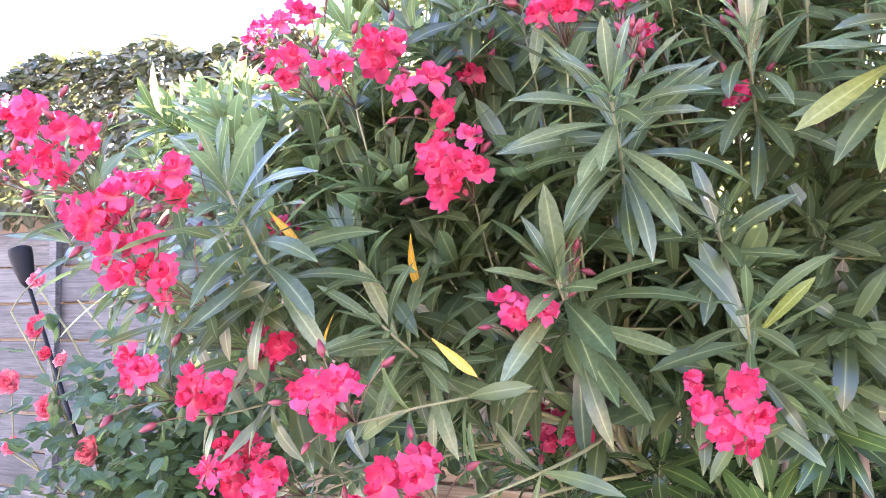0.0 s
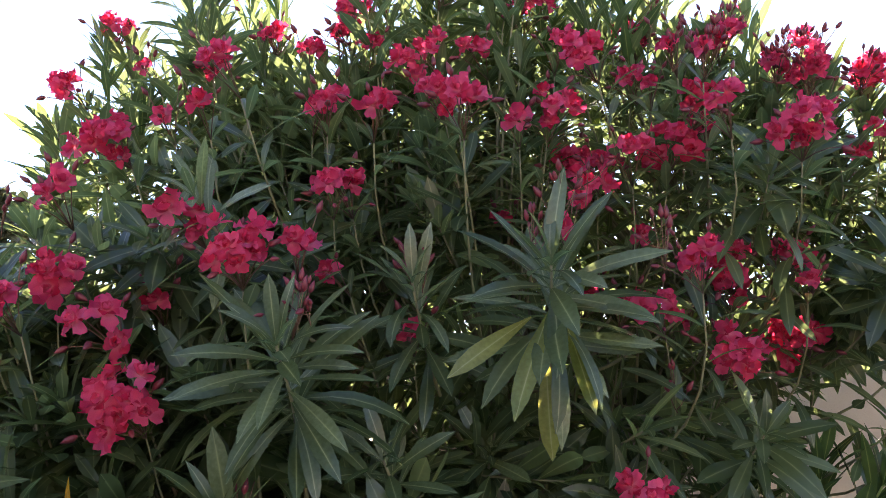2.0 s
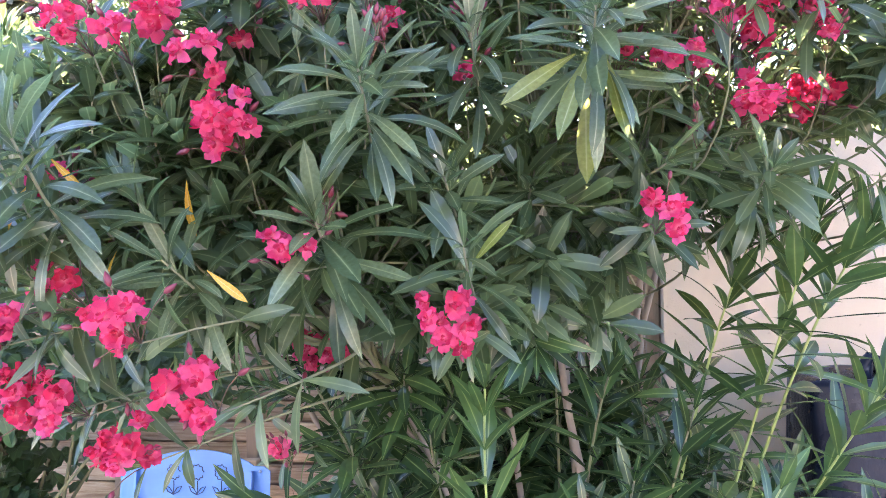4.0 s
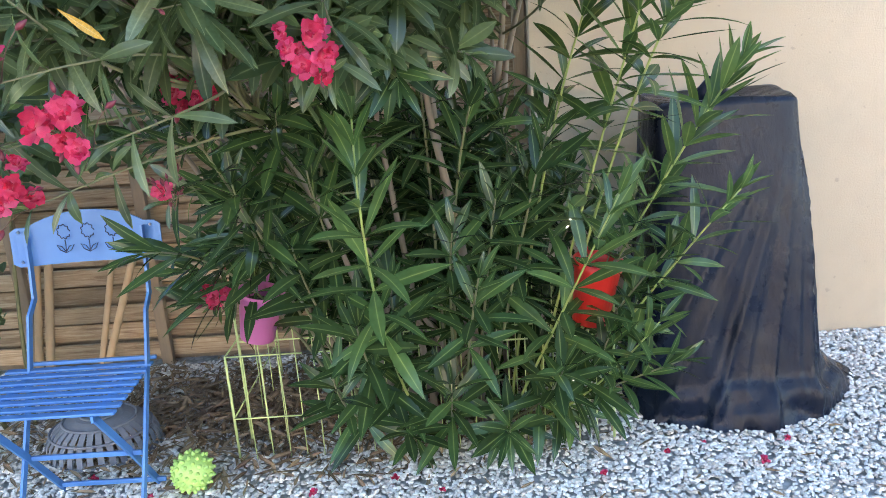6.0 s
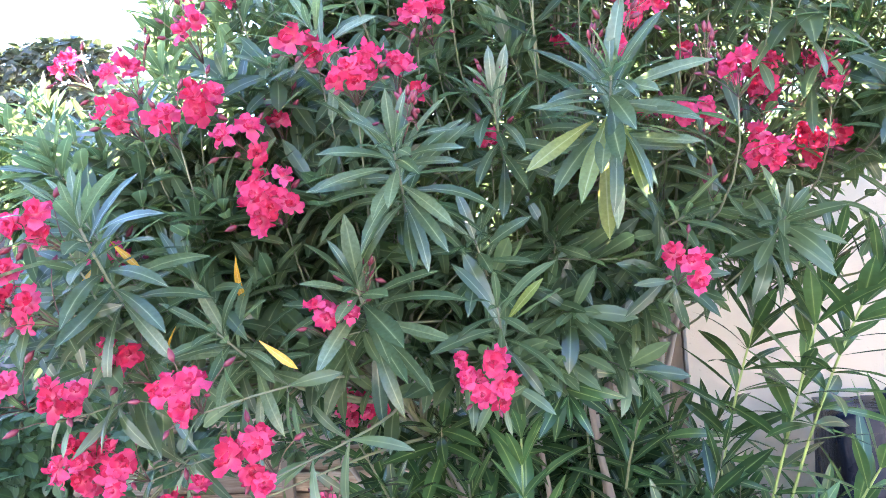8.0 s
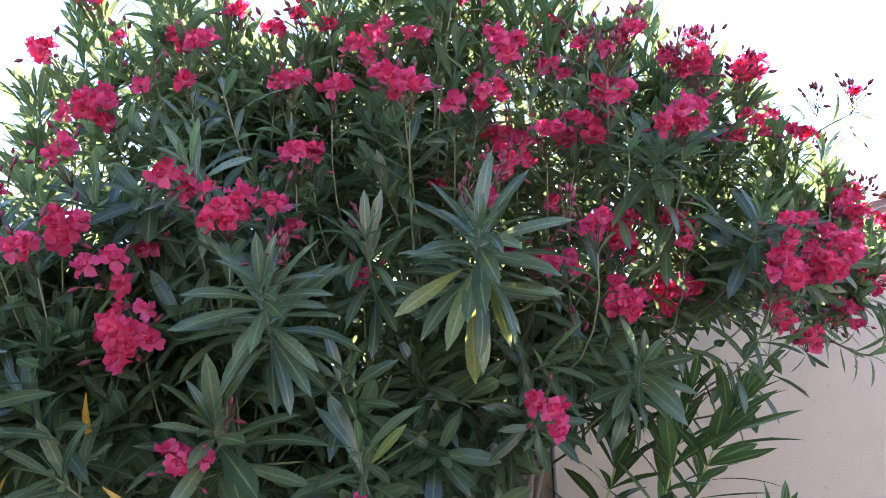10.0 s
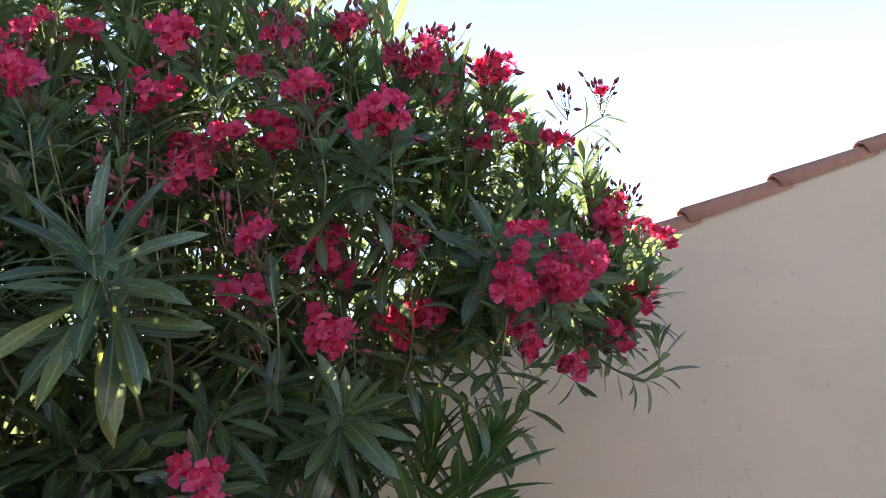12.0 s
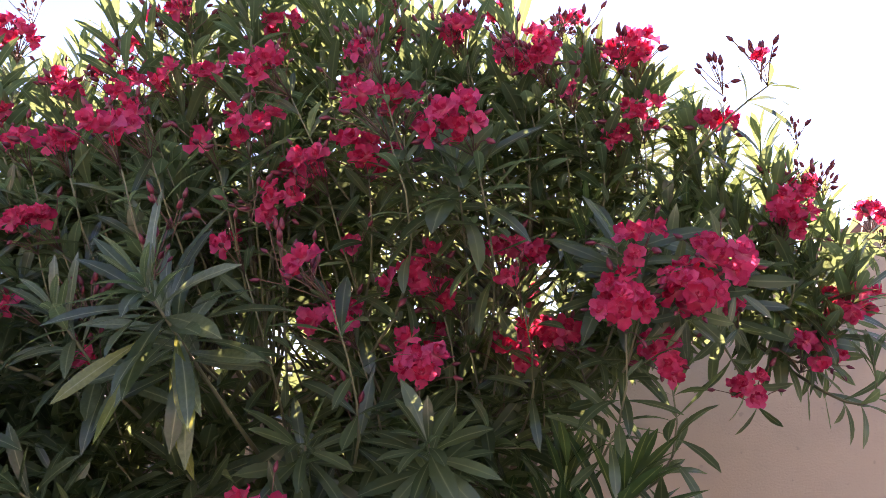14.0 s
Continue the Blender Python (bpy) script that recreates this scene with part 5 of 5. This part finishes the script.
for j in range(levels + 1):
    s = j / levels
    z = 1.085 * (1 - s)
    for k in range(around):
        a = 2 * math.pi * k / around
        flare = s ** 2.2
        x, y = squircle(a, 0.238 + 0.078 * s + 0.03 * flare, 0.16 + 0.10 * s + 0.06 * flare, 7 - 4.2 * s)
        # long creases that fan down from the upper corner of the front
        fan = math.atan2(0.26 - x, 0.06 + 1.085 - z) if y < 0.05 else 3 + 1.4 * a
        reach = min(1.0, 1.6 * s)
        fold = 0.017 * reach * crease(7 * fan + 0.8, 4.0) + 0.009 * reach * crease(17 * fan + 4.0 + 0.5 * s, 4.0)
        fold += 0.010 * noise.noise(Vector((x * 4, y * 4, z * 2.2))) + 0.003 * noise.noise(Vector((x * 15, y * 15, z * 9)))
        fold += 0.022 * flare * noise.noise(Vector((4.5 * math.cos(a), 4.5 * math.sin(a), 1.3 * s)))
        if s > 0.86:
            # the slack at the foot, rumpled in rolls that run along the hem
            u = (s - 0.86) / 0.14
            roll = noise.noise(Vector((2.6 * math.cos(a), 2.6 * math.sin(a), 2.1 * u)))
            fold += 0.045 * u * u * (0.7 + 0.6 * roll) + 0.022 * math.sin(math.pi * u) * (0.4 + roll) + 0.010 * u * noise.noise(Vector((11 * math.cos(a), 11 * math.sin(a), u)))
            z = 1.085 * 0.14 * (1 - u) ** 1.15 + 0.004 + 0.030 * math.sin(math.pi * u) * (0.3 + roll)
            z = max(z, 0.004)
        d = math.hypot(x, y)
        x, y = x * (1 + fold / d), y * (1 + fold / d)
        # the hem trails out over the gravel at the corner
        trail = max(0, math.cos(a - 0.05)) ** 14 * max(0, s - 0.86) / 0.14
        verts.append((x + 0.05 * s + 0.14 * trail, y - 0.02 * s, z + 0.012 * math.sin(3 * a) * (j == 0)))
for j in range(levels):
    for k in range(around):
        a, b = j * around + k, j * around + (k + 1) % around
        faces.append((a, a + around, b + around, b))
# the top, slightly sunken between its rims
for q, (scale, dz) in enumerate(((0.93, 0.006), (0.6, -0.012), (0.2, -0.016))):
    start = len(verts)
    for k in range(around):
        x, y, z = verts[k]
        verts.append((x * scale, y * scale, 1.085 + dz + 0.01 * noise.noise(Vector((x * 12 * scale, y * 12, 3)))))
    prev = 0 if q == 0 else start - around
    for k in range(around):
        faces.append((prev + k, prev + (k + 1) % around, start + (k + 1) % around, start + k))
faces.append(tuple(start + k for k in range(around)))
mesh_object("sheet", verts, faces, SHEET, tarp)
v, f = tube_data([(-0.03, 0.02, 1.06), (-0.03, 0.025, 1.10), (-0.01, 0.02, 1.135), (0.02, 0.02, 1.12), (0.03, 0.02, 1.07)], [0.03, 0.026, 0.018, 0.022, 0.03], 10)
mesh_object("knot", v, f, SHEET, tarp, "bunched knot of the sheet")

# ---- ball and basket ----
BALL = simple("lime rubber", (0.40, 0.60, 0.14), (0.48, 0.68, 0.20), 0.5, 30, 0.05)
bm = bmesh.new()
bmesh.ops.create_icosphere(bm, subdivisions=4, radius=0.062)
ball = part("spiky_ball", bm, BALL, smooth=True)
ball.location = (-0.60, 2.05, 0.066)
tagged(ball, "lime-green knobbly rubber dog ball lying on the gravel", "ball")
heap = Heap()
for k in range(90):
    z = 1 - 2 * (k + 0.5) / 90
    a = k * 2.39996
    d = Vector((math.sqrt(1 - z * z) * math.cos(a), math.sqrt(1 - z * z) * math.sin(a), z))
    v, f = tube_data([d * 0.059, d * 0.068, d * 0.073], [0.0078, 0.0062, 0.002], 6)
    heap.add(v, f)
heap.make("knob_mass", BALL, ball)["kind"] = "stuff"

GREY_CANE = simple("grey painted cane", (0.11, 0.12, 0.14), (0.18, 0.19, 0.215), 0.75, 30, 0.3)
BASKET_AT = Vector((-1.02, 2.36, 0))
basket = thing("upturned_basket", BASKET_AT, "upturned grey slatted basket lying under the blue chair", "basket")
for k in range(34):
    a = 2 * math.pi * k / 34
    pts = [Vector((0.205 * r * math.cos(a), 0.17 * r * math.sin(a), 0.13 * math.sqrt(max(0, 1 - r ** 2.6)) + 0.006)) for r in (1.0, 0.93, 0.8, 0.6, 0.4, 0.15)]
    bar("slat", pts, 0.021, 0.004, GREY_CANE, basket, (0, 0, 0), Vector((math.cos(a), math.sin(a), 1.2)))
for r in (1.0, 0.86, 0.62, 0.3):
    ring = [Vector((0.207 * r * math.cos(2 * math.pi * k / 36), 0.172 * r * math.sin(2 * math.pi * k / 36), 0.13 * math.sqrt(max(0, 1 - r ** 2.6)) + 0.009)) for k in range(37)]
    v, f = tube_data(ring, [0.005] * 37, 6)
    mesh_object("hoop", v, f, GREY_CANE, basket)

# ---- gravel, litter and fallen petals ----
def stone_material():
    m = material("pale gravel stone")
    rndn = m.node("NewGeometry").outputs["Random Per Island"]
    rndo = m.node("ObjectInfo").outputs["Random"]
    add = m.node("Math")
    add.operation = "ADD"
    m.tree.links.new(rndn, add.inputs[0])
    m.tree.links.new(rndo, add.inputs[1])
    fr = m.node("Math")
    fr.operation = "FRACT"
    m.tree.links.new(add.outputs[0], fr.inputs[0])
    col = m.ramp(fr.outputs[0], (0.0, (0.42, 0.36, 0.30)), (0.2, (0.62, 0.565, 0.49)), (0.6, (0.78, 0.73, 0.65)), (1.0, (0.86, 0.82, 0.75)))
    col = m.mix(1.0, col, m.ramp(m.noise(60, 3), (0.3, 0.75), (0.7, 1.1)), "MULTIPLY")
    m.link(col, "Base Color")
    m.link(0.85, "Roughness")
    m.bump(m.noise(200, 3), 0.3, 0.002)
    return m.mat


STONE = stone_material()
STONES = []
for s in range(6):
    bm = bmesh.new()
    bmesh.ops.create_icosphere(bm, subdivisions=1, radius=0.5)
    for v in bm.verts:
        v.co *= 1 + 0.35 * noise.noise(v.co * 2.2 + Vector((s * 5, 0, 0)))
        v.co.z *= 0.62
    verts = np.array([tuple(v.co) for v in bm.verts])
    faces = [tuple(v.index for v in f.verts) for f in bm.faces]
    bm.free()
    STONES.append((verts, faces))
stone_meshes = []
for v, f in STONES:
    ob = mesh_object("stone", v, f, STONE)
    stone_meshes.append(ob.data)
    bpy.data.objects.remove(ob)
heap = Heap()
placed = 0
for k in range(44000):
    x, y = rnd.uniform(-1.9, 2.7), rnd.uniform(1.62, 3.05)
    if y > 2.96 and x > 0.6:
        continue
    under = math.exp(-(((x + 0.3) / 0.8) ** 2 + ((y - 2.66) / 0.33) ** 2))
    if rnd.random() < under * 0.6:
        continue
    size = rnd.uniform(0.009, 0.018) * (1.25 if rnd.random() < 0.12 else 1)
    m = Matrix.Translation((x, y, 0.002 + size * 0.18 + rnd.uniform(0, 0.006))) @ Euler((rnd.uniform(-0.5, 0.5), rnd.uniform(-0.5, 0.5), rnd.uniform(0, 6.3))).to_matrix().to_4x4() @ Matrix.Diagonal((size * 1.25, size, size, 1))
    kind = rnd.randrange(6)
    if placed < 300 and 1.0 < x < 2.1 and y < 2.3:
        ob = new("stone", stone_meshes[kind])
        ob.parent = ground
        ob.matrix_basis = m
        placed += 1
    else:
        heap.add(moved(m, STONES[kind][0]), STONES[kind][1])
tagged(heap.make("gravel_mass", STONE, ground, "loose pale grey and white gravel", smooth=False), kind="stuff")

LITTER = leaf_material("dead leaf", (0.11, 0.055, 0.028), (0.36, 0.235, 0.13), (0.40, 0.28, 0.16), "island", share=0.1, rough=0.8)
heap = Heap()
for k in range(5200):
    x = rnd.gauss(-0.45, 0.55)
    y = rnd.gauss(2.58, 0.24)
    if not (-1.7 < x < 1.0 and 2.0 < y < 3.04):
        continue
    v, f, rib = LEAF_SHAPES[rnd.randrange(5)]
    size = rnd.uniform(0.04, 0.095)
    m = Matrix.Translation((x, y, rnd.uniform(0.012, 0.035))) @ Euler((rnd.uniform(-0.3, 0.3), rnd.uniform(-0.7, 0.7), rnd.uniform(0, 6.3))).to_matrix().to_4x4() @ Matrix.Scale(size, 4)
    heap.add(moved(m, v), f, rib)
for k in range(130):
    x, y = rnd.uniform(-1.5, 2.3), rnd.uniform(1.7, 2.5)
    v, f, rib = LEAF_SHAPES[rnd.randrange(5)]
    m = Matrix.Translation((x, y, 0.02)) @ Euler((rnd.uniform(-0.3, 0.3), rnd.uniform(-0.7, 0.7), rnd.uniform(0, 6.3))).to_matrix().to_4x4() @ Matrix.Scale(rnd.uniform(0.025, 0.06), 4)
    heap.add(moved(m, v), f, rib)
tagged(heap.make("leaf_litter", LITTER, ground, "brown dry leaves on the gravel", smooth=True), kind="stuff")
for x, y in ((0.70, 1.96), (-0.95, 2.1), (-0.72, 1.98), (0.2, 1.92), (1.05, 2.1), (0.92, 2.06), (1.2, 1.98), (0.05, 2.0), (1.32, 2.1), (-0.2, 1.95), (1.6, 2.0), (-1.0, 1.95)):
    ob = new("fallen_flower", rnd.choice(FLOWER_MESHES))
    ob.matrix_basis = Matrix.Translation((x, y, 0.028)) @ Euler((rnd.uniform(-0.4, 0.4), rnd.uniform(-0.4, 0.4), rnd.uniform(0, 6))).to_matrix().to_4x4() @ Matrix.Scale(rnd.uniform(0.02, 0.035), 4)
    tagged(ob, "withered crimson flower fallen on the gravel", "flower", "fallen flowers")
